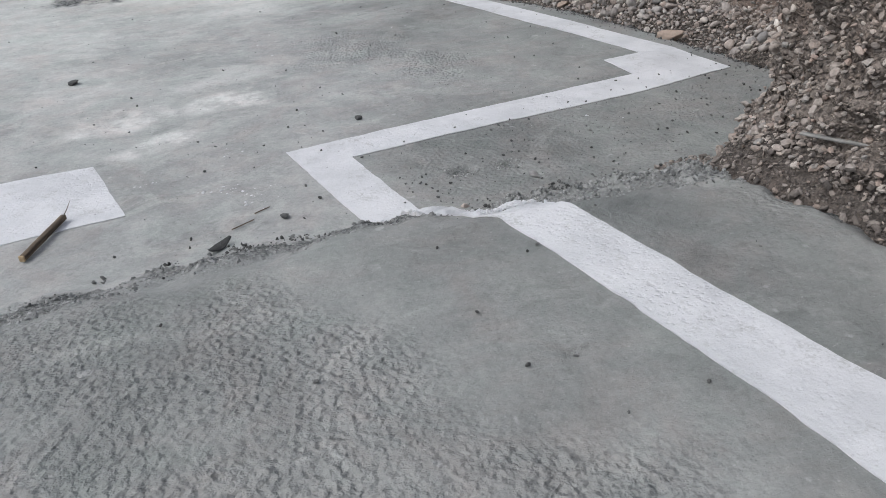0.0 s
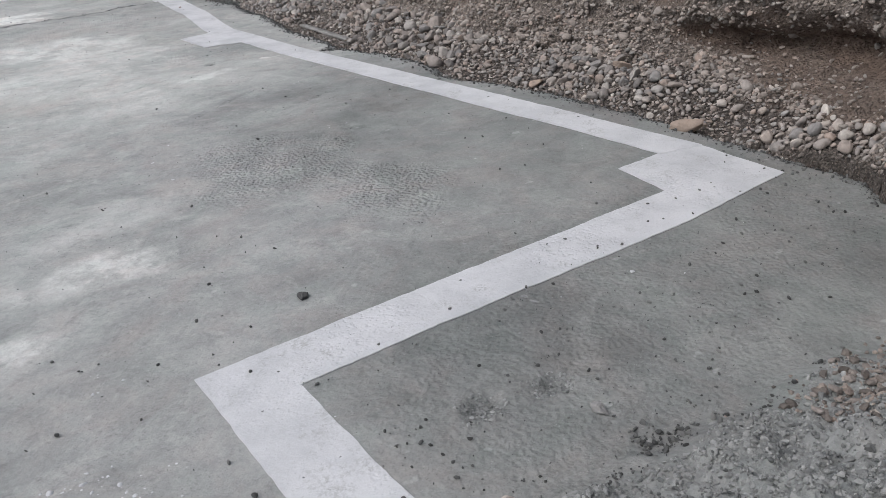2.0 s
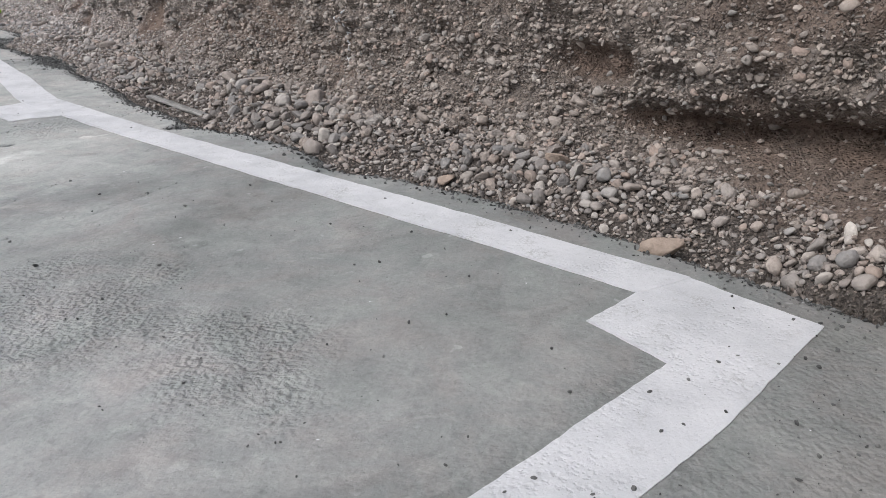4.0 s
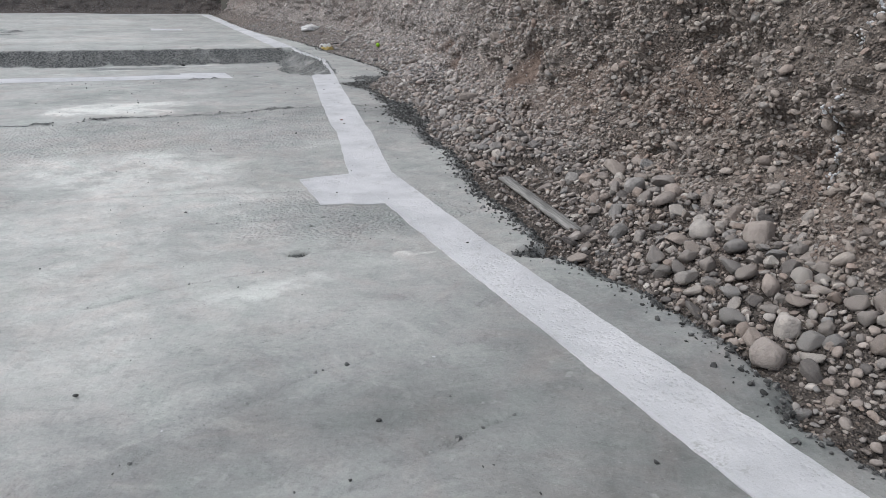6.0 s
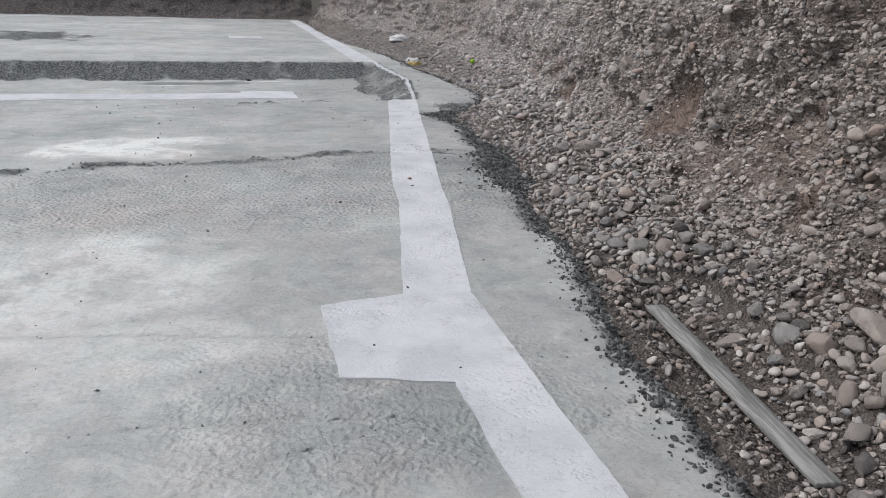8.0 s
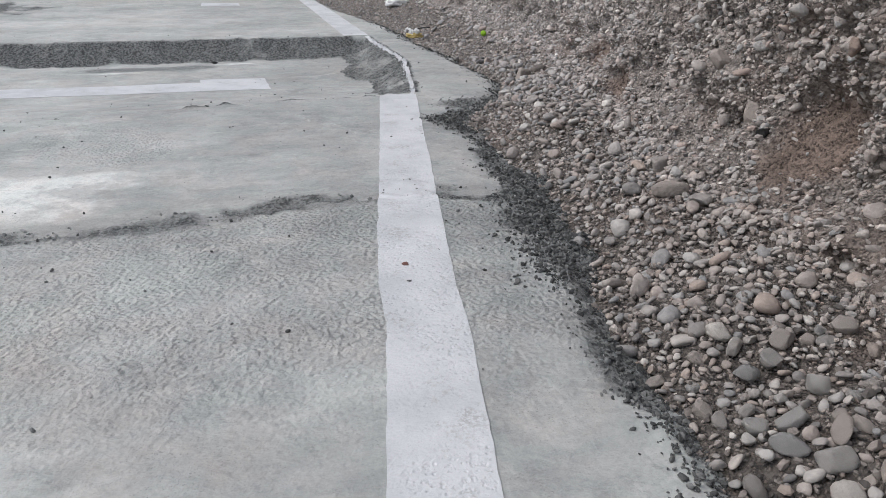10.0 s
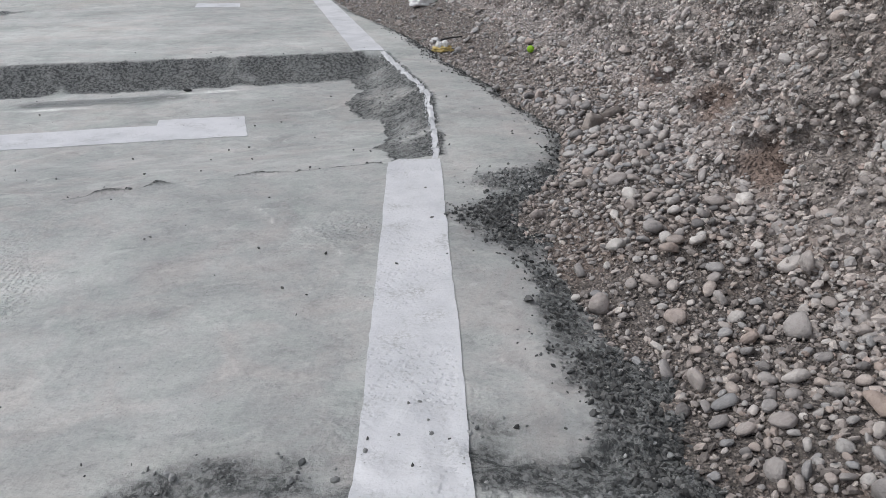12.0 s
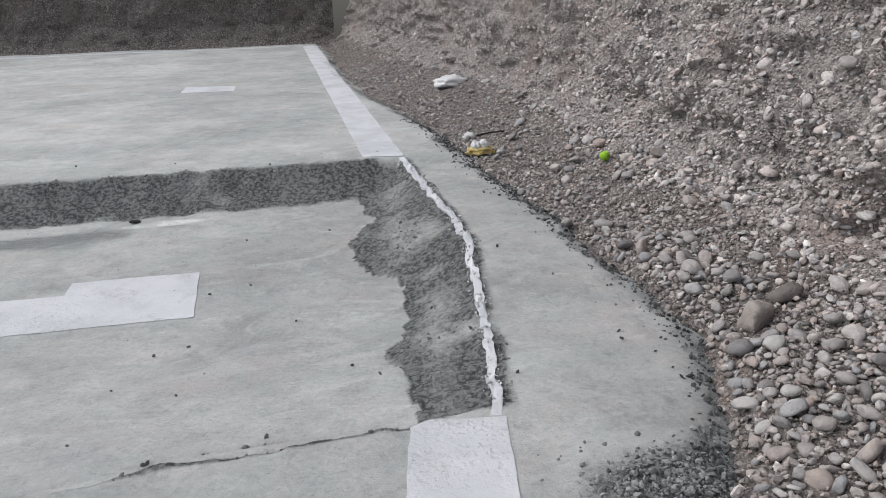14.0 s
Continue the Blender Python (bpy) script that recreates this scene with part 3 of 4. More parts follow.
def earth_sheet(points, spacing, rows, width, base, top):
    """A cut bank along a plan line: gravel apron, foot, face and flat top. Earth lies to the right of the line."""
    p = resample(points, spacing, max(3, int(0.26 / spacing) | 1))
    d = np.gradient(p, axis=0)
    d /= np.linalg.norm(d, axis=1)[:, None] + 1e-9
    nrm = np.stack([d[:, 1], -d[:, 0]], 1)
    w, b = width(p), base(p)
    lean = 0.2 + 0.8 * step(p[:, 1], 2.75, 4.0)
    out = np.zeros((len(p), rows[0] + rows[1] + 2, 3))
    part_apron = np.linspace(0, 1, rows[0])
    part_face = np.linspace(0, 1, rows[1] + 1)[1:]
    offs, zs = [], []
    for t in part_apron:
        offs.append(-(w + 0.3) * (1 - t))
        zs.append(b - 0.13 + 0.06 * min(1, t * 3) + 0.25 * t ** 2.2)
    for t in part_face:
        z = 0.18 + (top - 0.18) * t ** 1.35
        offs.append(lean * (0.28 * min(1, (z - 0.18) / 0.35) + 0.15 * max(0, z - 0.5)))
        zs.append(b * max(0.0, 1 - z / top) + z)
    for e in (0.6, 6.0):
        offs.append(lean * (0.28 + 0.15 * (top - 0.5)) + e)
        zs.append(np.full(len(p), top + 0.02))
    o, z = np.array(offs).T, np.array(zs).T
    out[..., 0], out[..., 1], out[..., 2] = p[:, 0:1] + nrm[:, 0:1] * o, p[:, 1:2] + nrm[:, 1:2] * o, z
    # relief, strongest on the face
    x, y = out[..., 0].copy(), out[..., 1].copy()
    face = np.zeros(out.shape[1])
    face[:rows[0]] = 0.12 + 0.88 * step(part_apron, 0.72, 1.0)
    face[rows[0]:rows[0] + rows[1]] = 1
    lump = 0.12 * fbm(x, y, z, 0.9, 3) + 0.07 * fbm(x, y, z, 0.24, 2) + 0.035 * grain(x, y, z, 0.08)
    # beds of stones stand out as short ledges
    lump = lump + 0.045 * fbm(x * 0.3, y * 0.3, z, 0.075, 2) + 0.03 * grain(x, y, z, 0.05)
    push = lump.copy()
    earth = 0.45 * step(fbm(x, y, z * 1.4, 0.9, 3), 0.5, 0.95)
    # reddish bare earth, spread wider to paint in shade the overhang lacks
    earth = np.maximum(earth, 0.6 * (1 - step(y, 5.0, 5.9)) * step(y, 3.4, 3.9) * (1 - step(z + 0.2 * fbm(x, y, z, 0.6, 3), 0.55, 0.8)) * step(z + 0.12 * fbm(x, y, z, 0.5, 3), 0.10, 0.26))
    for hx, hy, hz, ry, rz, depth in HOLLOWS:
        g = np.exp(-(np.hypot(x - hx, y - hy) / ry) ** 2 - ((z - hz) / rz) ** 2)
        push += depth * g
        earth = np.maximum(earth, step(g, 0.3, 0.75))
    out[..., :2] += nrm[:, None, :] * (push * face)[..., None]
    out[..., 2] += (1 - face) * (0.022 * fbm(x, y, 3.0, 0.3, 3) + 0.10 * pile(x, y) * step(np.arange(out.shape[1]), 6, 16)) * (np.arange(out.shape[1]) < rows[0])
    return out, earth * (face > 0.4), nrm


def apron_width(p):
    return np.where(p[:, 1] > 4.4, np.maximum(0.35, p[:, 0] - table(p[:, 1], RIM)), 0.12 + 0.22 * step(p[:, 1], 2.4, 3.2))


def apron_base(p):
    x, y = p[:, 0] - 0.25, p[:, 1]
    t = np.clip((table(x, TOE) + 0.1 - y) / np.maximum(table(x, TOE) - table(x, CREST), 0.05), 0, 1)
    return 0.42 * step(t, 0, 1)


APRON, FACE = 34, 64
sheet, sheet_earth, sheet_out = earth_sheet(FOOT, 0.034, (APRON, FACE), apron_width, apron_base, 2.7)


# the gravel stays under the concrete where the two overlap
edge_z, _, _, edge_gap, _, _ = ground_at(sheet[:, :APRON, 0], sheet[:, :APRON, 1])
sheet[:, :APRON, 2] = np.where(edge_gap > 0.0, np.minimum(sheet[:, :APRON, 2], edge_z - 0.03 - 0.2 * np.clip(edge_gap, 0, 0.5)), sheet[:, :APRON, 2])

bed = np.abs((sheet[:, :APRON, 0] - 6.37) - (sheet[:, :APRON, 1] - 10.7) * 0.165) + np.maximum(0, np.abs(sheet[:, :APRON, 1] - 10.72) - 0.72)
bed_z = -0.075 - 0.035 * (sheet[:, :APRON, 1] - 10.0) / 1.45
sheet[:, :APRON, 2] = np.where(bed < 0.3, np.minimum(sheet[:, :APRON, 2], bed_z + 0.5 * np.maximum(0, bed - 0.07)), sheet[:, :APRON, 2])


def lay_sheet(name, sheet, earth, a, b, material, label):
    v = sheet[:, a:b].reshape(-1, 3)
    f = grid_faces(sheet.shape[0], b - a)[:, ::-1]
    return tagged(new(name, mesh_from(name, v, f, material, True, earth=earth[:, a:b].ravel())), label, "earth bank" if a else "gravel", kind="structure")


gravel_bank = lay_sheet("gravel_bank", sheet, sheet_earth, 0, APRON, GRAVEL_EARTH, "strip of dark gravelly earth beside the concrete")
cut_wall = lay_sheet("earth_wall_east", sheet, sheet_earth, APRON - 1, sheet.shape[1], CUT_EARTH, "steep cut bank of grey-brown earth full of river pebbles")
for name, pts, spacing in (("earth_wall_north", [(7.9, 35.9), (2, 35.9), (-8.5, 35.7)], 0.09), ("earth_wall_west", [(-7.5, 36.5), (-7.5, -5.5)], 0.2), ("earth_wall_south", [(-8, -4.6), (4.5, -4.6)], 0.2)):
    sh, ea, _ = earth_sheet(pts, spacing, (10, 30), lambda p: np.full(len(p), 0.35), lambda p: np.zeros(len(p)), 2.7)
    lay_sheet(name, sh, ea, 0, sh.shape[1], FAR_EARTH, "dark brown cut earth bank closing the pit")["category"] = "earth bank"


def build_plateau():
    xs = np.arange(-70, 80, 2.0)
    gx, gy = np.meshgrid(xs, np.arange(-60, 110, 2.0))
    inner = (gx > -10.5) & (gx < table(gy, [(-6, 6.5), (2, 7), (5, 9), (20, 12), (37, 12)])) & (gy > -8.5) & (gy < 38.5)
    z = 2.70 + 0.15 * fbm(gx, gy, 0, 9.0, 3)
    v, f = compact(np.stack([gx, gy, z], -1).reshape(-1, 3), grid_faces(*gx.shape, ~inner[:-1, :-1]))
    tagged(new("ground", mesh_from("ground", v, f, FAR_EARTH, True, earth=np.zeros(len(v)))), "bare brown earth round the pit", "ground", kind="structure")


build_plateau()

# ---- chalk marks ----


def chalk(label, outline, net=0.03, ragged=0.6, lumps=0.0, lift=0.0045):
    """Lime powder laid on the concrete inside an outline, as one thin sheet that follows the ground."""
    bm = bmesh.new()
    bm.faces.new([bm.verts.new((x, y, 0)) for x, y in outline])
    bm.normal_update()
    bmesh.ops.triangulate(bm, faces=bm.faces[:], ngon_method="EAR_CLIP")
    p = np.array(outline)
    lo, hi = p.min(0), p.max(0)
    for axis in sorted((0, 1), key=lambda a: lo[a] - hi[a]):
        n = int((hi[axis] - lo[axis]) / net)
        normal = (1, 0, 0) if axis == 0 else (0, 1, 0)
        for c in np.linspace(lo[axis], hi[axis], n + 2)[1:-1]:
            bmesh.ops.bisect_plane(bm, geom=bm.verts[:] + bm.edges[:] + bm.faces[:], dist=1e-5, plane_co=[c * v for v in normal], plane_no=normal)
    bm.verts.index_update()
    v = np.array([q.co[:] for q in bm.verts])
    f = np.array([[k.vert.index for k in t] for t in bm.calc_loop_triangles()])
    bm.free()
    x, y = v[:, 0], v[:, 1]
    x, y = (c + ragged * (0.006 * grain(x, y, o, 0.045) + 0.006 * grain(x, y, o + 5, 0.14)) for c, o in ((x, 1.0), (y, 8.0)))
    z, rough = ground_at(x, y)[:2]
    z = z + lift + 0.006 * rough + lumps * rough * np.abs(grain(x, y, 2.0, 0.035))
    if f.size and np.cross(v[f[0, 1]] - v[f[0, 0]], v[f[0, 2]] - v[f[0, 0]])[2] < 0:
        f = f[:, ::-1]
    # a low edge down into the concrete, all round
    e = np.concatenate([f[:, [0, 1]], f[:, [1, 2]], f[:, [2, 0]]])
    _, first, times = np.unique(np.sort(e, 1), axis=0, return_index=True, return_counts=True)
    e = e[first[times == 1]]
    m = len(x)
    x, y, z = np.tile(x, 3), np.tile(y, 3), np.concatenate([z, z, z - 0.025])
    f = np.concatenate([f, np.stack([e[:, 1] + m, e[:, 0] + m, e[:, 0] + 2 * m], 1), np.stack([e[:, 1] + m, e[:, 0] + 2 * m, e[:, 1] + 2 * m], 1)])
    v, f = compact(np.stack([x, y, z], 1), f)
    ob = new("chalk_line", mesh_from("chalk_line", v, f, CHALK))
    return tagged(ob, label, "chalk line", "foundation setting-out marks")


LEFT_A = [(5.24, 4.945), (5.24, 7.2), (5.235, 9.0), (5.245, 10.8), (5.25, 11.67)]
RIGHT_A = [(5.565, 4.845), (5.57, 6.0), (5.56, 8.0), (5.55, 10.0), (5.585, 11.65)]
LEFT_B = [(5.25, 11.67), (5.57, 13.12), (5.61, 13.45), (5.75, 14.17), (5.87, 14.71), (6.04, 15.51), (6.25, 16.48), (6.54, 17.86)]
RIGHT_B = [(5.59, 11.65), (5.89, 13.05), (5.94, 13.38), (6.09, 14.08), (6.21, 14.63), (6.39, 15.42), (6.59, 16.4), (6.89, 17.80)]


def chalk_mark(label, *pieces):
    """One mark laid in several strokes: each piece is a name, an outline and how it lies."""
    mark = new("chalk_mark")
    for name, outline, lie in pieces:
        ob = chalk("", outline, **lie)
        ob.name, ob.parent = name, mark
        for key in ("label", "category", "group"):
            if key in ob:
                del ob[key]
    return tagged(mark, label, "chalk mark", "foundation setting-out marks")


chalk_mark("white lime stepped line corner with a short stub on the concrete",
           ("arm", [(1.72, 3.66), (2.02, 3.46), (2.10, 4.49), (1.81, 4.83)], {}),
           ("band", [(2.10, 4.49), (4.42, 4.24), (5.46, 4.20), (5.56, 4.86), (5.235, 4.965), (5.16, 4.53), (4.72, 4.57), (1.81, 4.83)], {}),
           ("stub", [(4.72, 4.57), (5.16, 4.53), (5.235, 4.965), (4.82, 4.99)], {"lift": 0.0055}))
chalk_mark("long white lime line with a square stub, running beside the gravel",
           ("band", RIGHT_A + LEFT_A[::-1], {"lift": 0.0062}),
           ("stub", [(5.25, 11.67), (4.85, 11.63), (4.83, 10.95), (5.245, 10.8)], {"lift": 0.0055}))
chalk("straight white lime line crossing the low ridge to the broken lip", [(x + 0.002, y + 0.004) for x, y in RIGHT_B] + LEFT_B[::-1])
chalk_mark("white lime line over the raised pour and lumpy down its slope",
           ("band", [(1.81, 0.55), (1.92, 1.10), (1.95, 1.7), (2.02, 2.44), (1.72, 2.55), (1.66, 1.7), (1.60, 1.10), (1.50, 0.60)], {"net": 0.02}),
           ("sloping_strip", [(2.02, 2.44), (2.05, 2.85), (2.03, 3.10), (2.02, 3.53), (1.74, 3.73), (1.62, 3.30), (1.60, 2.95), (1.72, 2.55)], {"net": 0.02, "ragged": 1.0, "lumps": 0.025, "lift": 0.004}))
thin = [(6.86, 17.82), (6.95, 18.2), (7.05, 18.7), (7.12, 19.13), (7.25, 19.75), (7.28, 20.37), (7.26, 21.0), (7.26, 21.76), (7.24, 22.14)]
chalk("thin lumpy trail of white lime along the broken slope", [(x + 0.022, y) for x, y in thin] + [(x - 0.022, y) for x, y in thin[::-1]], 0.018, 1.8, 0.006, 0.001)
chalk("white lime line across the farther slab to its corner", [(7.26, 22.15), (7.29, 28), (7.33, 35.05), (6.99, 35.1), (6.94, 28), (6.90, 22.2)], 0.09)
chalk_mark("stepped white lime bar on the sunken concrete panel",
           ("bar", [(-0.5, 19.60), (4.82, 19.593), (4.82, 20.11), (-0.5, 20.15)], {"net": 0.05}),
           ("stub", [(4.82, 19.593), (5.61, 19.59), (5.59, 20.32), (4.82, 20.31)], {"net": 0.05}))
chalk("short white lime dash on the farther slab", [(4.85, 27.28), (5.61, 27.23), (5.61, 27.85), (4.86, 28.0)], 0.09)
chalk("white lime line along the foot of the farther bank", [(-6.5, 34.75), (0, 34.7), (6.98, 35.11), (7.0, 35.32), (0, 35.05), (-6.5, 35.1)], 0.2)
chalk("white lime square on the trowelled concrete", [(-0.15, 4.66), (0.73, 4.57), (0.76, 5.41), (-0.1, 5.56)])
chalk("white lime bar on the trowelled concrete", [(-1.5, 11.1), (0.98, 11.0), (1.04, 11.75), (-1.5, 11.8)], 0.06)

# ---- stones ----


def ball(level):
    bm = bmesh.new()
    bmesh.ops.create_icosphere(bm, subdivisions=level, radius=1.0)
    v = np.array([q.co[:] for q in bm.verts])
    f = np.array([[q.index for q in p.verts] for p in bm.faces])
    bm.free()
    return v, f


def stone_shapes(level, n, lumpy, seed, square=2.0):
    rng, (v, f), out = np.random.default_rng(seed), ball(level), []
    v = v / (np.sum(np.abs(v) ** square, 1) ** (1 / square))[:, None]
    for i in range(n):
        w = v * (1 + lumpy * grain(v[:, 0] + 5.1 * i, v[:, 1], v[:, 2], 1.1)[:, None] + lumpy * 0.5 * rng.uniform(-1, 1, (len(v), 1)))
        for _ in range(6):
            cut = rng.normal(size=3)
            cut /= np.linalg.norm(cut)
            over = np.maximum(0, w @ cut - rng.uniform(0.45, 0.85))
            w = w - over[:, None] * cut * 0.92
        out.append(w * np.array([1.0, rng.uniform(0.55, 0.92), rng.uniform(0.38, 0.68)]))
    return out, f


def turns(rng, n, up, tilt):
    """Random frames: the short axis near the given normals."""
    z = up + tilt * rng.normal(size=(n, 3))
    z /= np.linalg.norm(z, axis=1)[:, None]
    x = np.cross(z, rng.normal(size=(n, 3)))
    x /= np.linalg.norm(x, axis=1)[:, None]
    return np.stack([x, np.cross(z, x), z], -1)


def stones_mesh(name, places, ups, sizes, level, lumpy, tilt, material, seed, smooth=True):
    rng = np.random.default_rng(seed)
    shapes, f = stone_shapes(level, 12, lumpy, seed)
    r, pick = turns(rng, len(places), ups, tilt), rng.integers(0, 12, len(places))
    base = np.stack(shapes)[pick] * sizes[:, None, None]
    v = np.einsum("nij,nkj->nki", r, base) + places[:, None, :]
    m = v.shape[1]
    faces = (f[None] + (np.arange(len(places)) * m)[:, None, None]).reshape(-1, 3)
    return mesh_from(name, v.reshape(-1, 3), faces, material, smooth)


def sheet_normals(sheet):
    a, b = np.gradient(sheet, axis=0), np.gradient(sheet, axis=1)
    n = np.cross(b, a)
    n /= np.linalg.norm(n, axis=-1)[..., None] + 1e-9
    n[n[..., 2] < -0.6] *= -1
    return n


normals = sheet_normals(sheet)
if normals[len(sheet) // 2, 5, 2] < 0:
    normals = -normals


def on_sheet(rng, n, rows, weight):
    """Random places on rows of the sheet, thinned by a weight of (x, y, z, earth)."""
    i, j = rng.integers(1, len(sheet) - 1, n), rng.integers(rows[0], rows[1], n)
    q = sheet[i, j]
    keep = rng.random(n) < weight(q[:, 0], q[:, 1], q[:, 2], sheet_earth[i, j])
    i, j = i[keep], j[keep]
    return sheet[i, j] + rng.uniform(-0.012, 0.012, (len(i), 3)), normals[i, j]


def wall_weight(x, y, z, e):
    far = table(y, [(1.0, 0), (1.3, 0.6), (4, 0.7), (5, 1.0), (16, 1.0), (20, 0.7), (25, 0.25), (33, 0.1), (34, 0)])
    return (1 - 0.93 * e) * (z < 1.6) * far * (0.62 + 0.38 * step(fbm(x, y, z, 0.35, 2), -0.5, 0.2))


rng = np.random.default_rng(4)
def bedded(n):
    """Stones in the bank lie flat, in beds."""
    return 0.8 * np.array([0, 0, 1.0]) + 0.4 * n


q, n = on_sheet(rng, 110000, (APRON - 5, APRON + 50), wall_weight)
sizes = np.minimum(0.034, 0.0105 * np.exp(rng.gamma(1.6, 0.29, len(q))))
tagged(new("wall_pebbles", stones_mesh("wall_pebbles", q + n * (0.3 * sizes)[:, None], bedded(n), sizes, 1, 0.2, 0.35, WALL_STONE, 5, False)),
       "countless grey and brown pebbles set in the cut earth", "pebbles", kind="stuff")
q, n = on_sheet(rng, 15000, (APRON - 3, APRON + 50), wall_weight)
sizes = np.minimum(0.062, 0.0185 * np.exp(rng.gamma(1.4, 0.27, len(q)))) * (0.55 + 0.45 * step(q[:, 1], 3.0, 4.5))
tagged(new("wall_cobbles", stones_mesh("wall_cobbles", q + n * (0.05 * sizes)[:, None], bedded(n), sizes, 2, 0.16, 0.4, WALL_STONE, 6)),
       "larger rounded cobbles sticking out of the cut earth", "cobbles", kind="stuff")


def apron_weight(x, y, z, e):
    return np.clip(0.6 + pile(x, y), 0, 1) * (x > table(y, RIM) - 0.04) * (y > 1.0) * table(y, [(1, 0.6), (4, 0.7), (6, 1), (19, 1), (22, 0.5), (30, 0.3)])


q, n = on_sheet(rng, 74000, (5, APRON + 1), apron_weight)
sizes = 0.0092 * np.exp(rng.gamma(1.5, 0.28, len(q)))
sizes = np.minimum(sizes, 0.03)
tagged(new("gravel", stones_mesh("gravel", q + np.array([0, 0, 1]) * (0.3 * sizes)[:, None], n, sizes, 1, 0.18, 0.5, FINE_GRAVEL, 7, False)), "fine grey and brown loose gravel along the bank", "gravel", kind="stuff")


def packed(places, sizes, slack=0.72):
    """Indices of stones that do not sit in one another, the largest first."""
    cells, kept = {}, []
    for k in np.argsort(-sizes):
        c = tuple(np.floor(places[k, :2] / 0.16).astype(int))
        near = [m for a in (-1, 0, 1) for b in (-1, 0, 1) for m in cells.get((c[0] + a, c[1] + b), ())]
        if all(np.linalg.norm(places[m] - places[k]) > slack * (sizes[m] + sizes[k]) for m in near):
            cells.setdefault(c, []).append(k)
            kept.append(k)
    return np.array(kept)


# single rocks that stand out: place, half length, tint, turn
ROCKS = [("large tan-grey river rock at the rim of the concrete", (6.0, 8.14), 0.088, 0, 20), ("grey-brown river rock leaning on its neighbour", (6.19, 8.24), 0.082, 0, 70),
         ("broken tan sandstone block at the rim of the concrete", (5.80, 5.11), 0.105, 1, 105), ("small tan sandstone block on the gravel", (6.03, 6.80), 0.065, 1, 40), ("tan stone block on the gravel", (6.47, 6.2), 0.075, 1, 80),
         ("reddish broken cobble below the old plank", (6.12, 9.80), 0.055, 0, 30), ("dark broken cobble below the old plank", (6.23, 9.83), 0.05, 0, 75),
         ("long smooth reddish river stone on the heap", (7.58, 14.44), 0.10, 0, 5), ("brown stone standing on edge", (7.45, 14.48), 0.06, 0, 95), ("long pale grey river stone on the gravel", (7.38, 14.0), 0.10, 0, -20),
         ("oval grey river stone on the gravel", (7.45, 13.82), 0.07, 0, 50), ("broken grey river stone", (7.54, 13.66), 0.06, 0, 10), ("pale round stone on the gravel", (7.14, 11.46), 0.045, 0, 0),
         ("square pale river rock on the gravel", (8.17, 18.2), 0.11, 0, 15), ("flat grey river stone beside the pale rock", (8.40, 18.32), 0.09, 0, 0), ("grey stone beside the green ball", (8.86, 20.95), 0.06, 0, 0),
         ("long pale stone on the gravel bank", (8.95, 20.55), 0.12, 0, -25), ("pale stone on the gravel bank", (7.55, 17.0), 0.05, 0, 0), ("grey river rock on the cobble heap", (6.60, 9.25), 0.085, 0, 30),
         ("rounded grey river rock on the cobble heap", (6.78, 9.0), 0.10, 0, 120), ("brown river rock on the cobble heap", (6.72, 9.75), 0.085, 0, 0), ("reddish-brown block of rock on the cobble heap", (6.78, 10.12), 0.085, 0, 10), ("large grey river rock at the foot of the cut bank", (7.0, 10.1), 0.095, 0, 60),
         ("pale broken rock on the cobble heap", (6.92, 10.55), 0.11, 0, 100), ("rounded grey river rock beside the brown block", (6.93, 9.9), 0.07, 0, 0), ("brown oval river stone on the gravel", (6.36, 9.5), 0.06, 0, 20),
         ("tan-grey river rock on top of the heap", (6.55, 8.95), 0.085, 0, 15), ("round grey-brown river rock on the heap", (6.38, 8.55), 0.08, 0, 60),
         ("dark stone at the foot of the near bank", (3.95, 2.86), 0.06, 0, 0)]

q, n = on_sheet(rng, 60000, (7, APRON + 1), lambda x, y, z, e: np.clip(0.3 + 1.2 * pile(x, y), 0, 1) * (x > table(y, RIM) + 0.04) * (y > 3.3) * (y < 30))
sizes = (0.0128 + 0.0125 * pile(q[:, 0], q[:, 1]) * (1 - 0.55 * step(q[:, 1], 11.5, 13))) * np.exp(rng.gamma(1.6, 0.24, len(q)) - 0.12)
sizes = np.minimum(sizes, 0.064)
clear = np.ones(len(q), bool)
for _, (x, y), r, _, _ in ROCKS:
    clear &= np.hypot(q[:, 0] - x, q[:, 1] - y) > r + 0.7 * sizes
clear &= np.abs((q[:, 0] - 6.37) - (q[:, 1] - 10.7) * 0.165) - sizes > np.where(np.abs(q[:, 1] - 10.7) < 0.76, 0.045, -9)
q, n, sizes = q[clear], n[clear], sizes[clear]
kept = packed(q, sizes)
q, n, sizes = q[kept], n[kept], sizes[kept]
big = np.argsort(-sizes * (1.0 * (np.abs(q[:, 1] - 9.3) < 3.4)))[:290]
rest = np.setdiff1d(np.arange(len(q)), big)
lift = np.array([0, 0, 1])
tagged(new("cobbles", stones_mesh("cobbles", q[rest] + lift * (0.5 * sizes[rest])[:, None], n[rest], sizes[rest], 2, 0.13, 0.35, STONE, 8)), "loose rounded river cobbles heaped on the gravel", "cobbles", kind="stuff")
shapes, f = stone_shapes(3, 14, 0.15, 9, 2.5)
stone_meshes = [mesh_from("stone", v, f, STONE) for v in shapes]
frames = turns(rng, len(big), n[big], 0.35)
for i, k in enumerate(big):
    ob = new("stone", stone_meshes[i % 14])
    ob.parent = gravel_bank
    ob.matrix_basis = Matrix.Translation(q[k] + lift * 0.42 * sizes[k]) @ Matrix(frames[i].tolist()).to_4x4() @ Matrix.Scale(float(sizes[k]), 4)

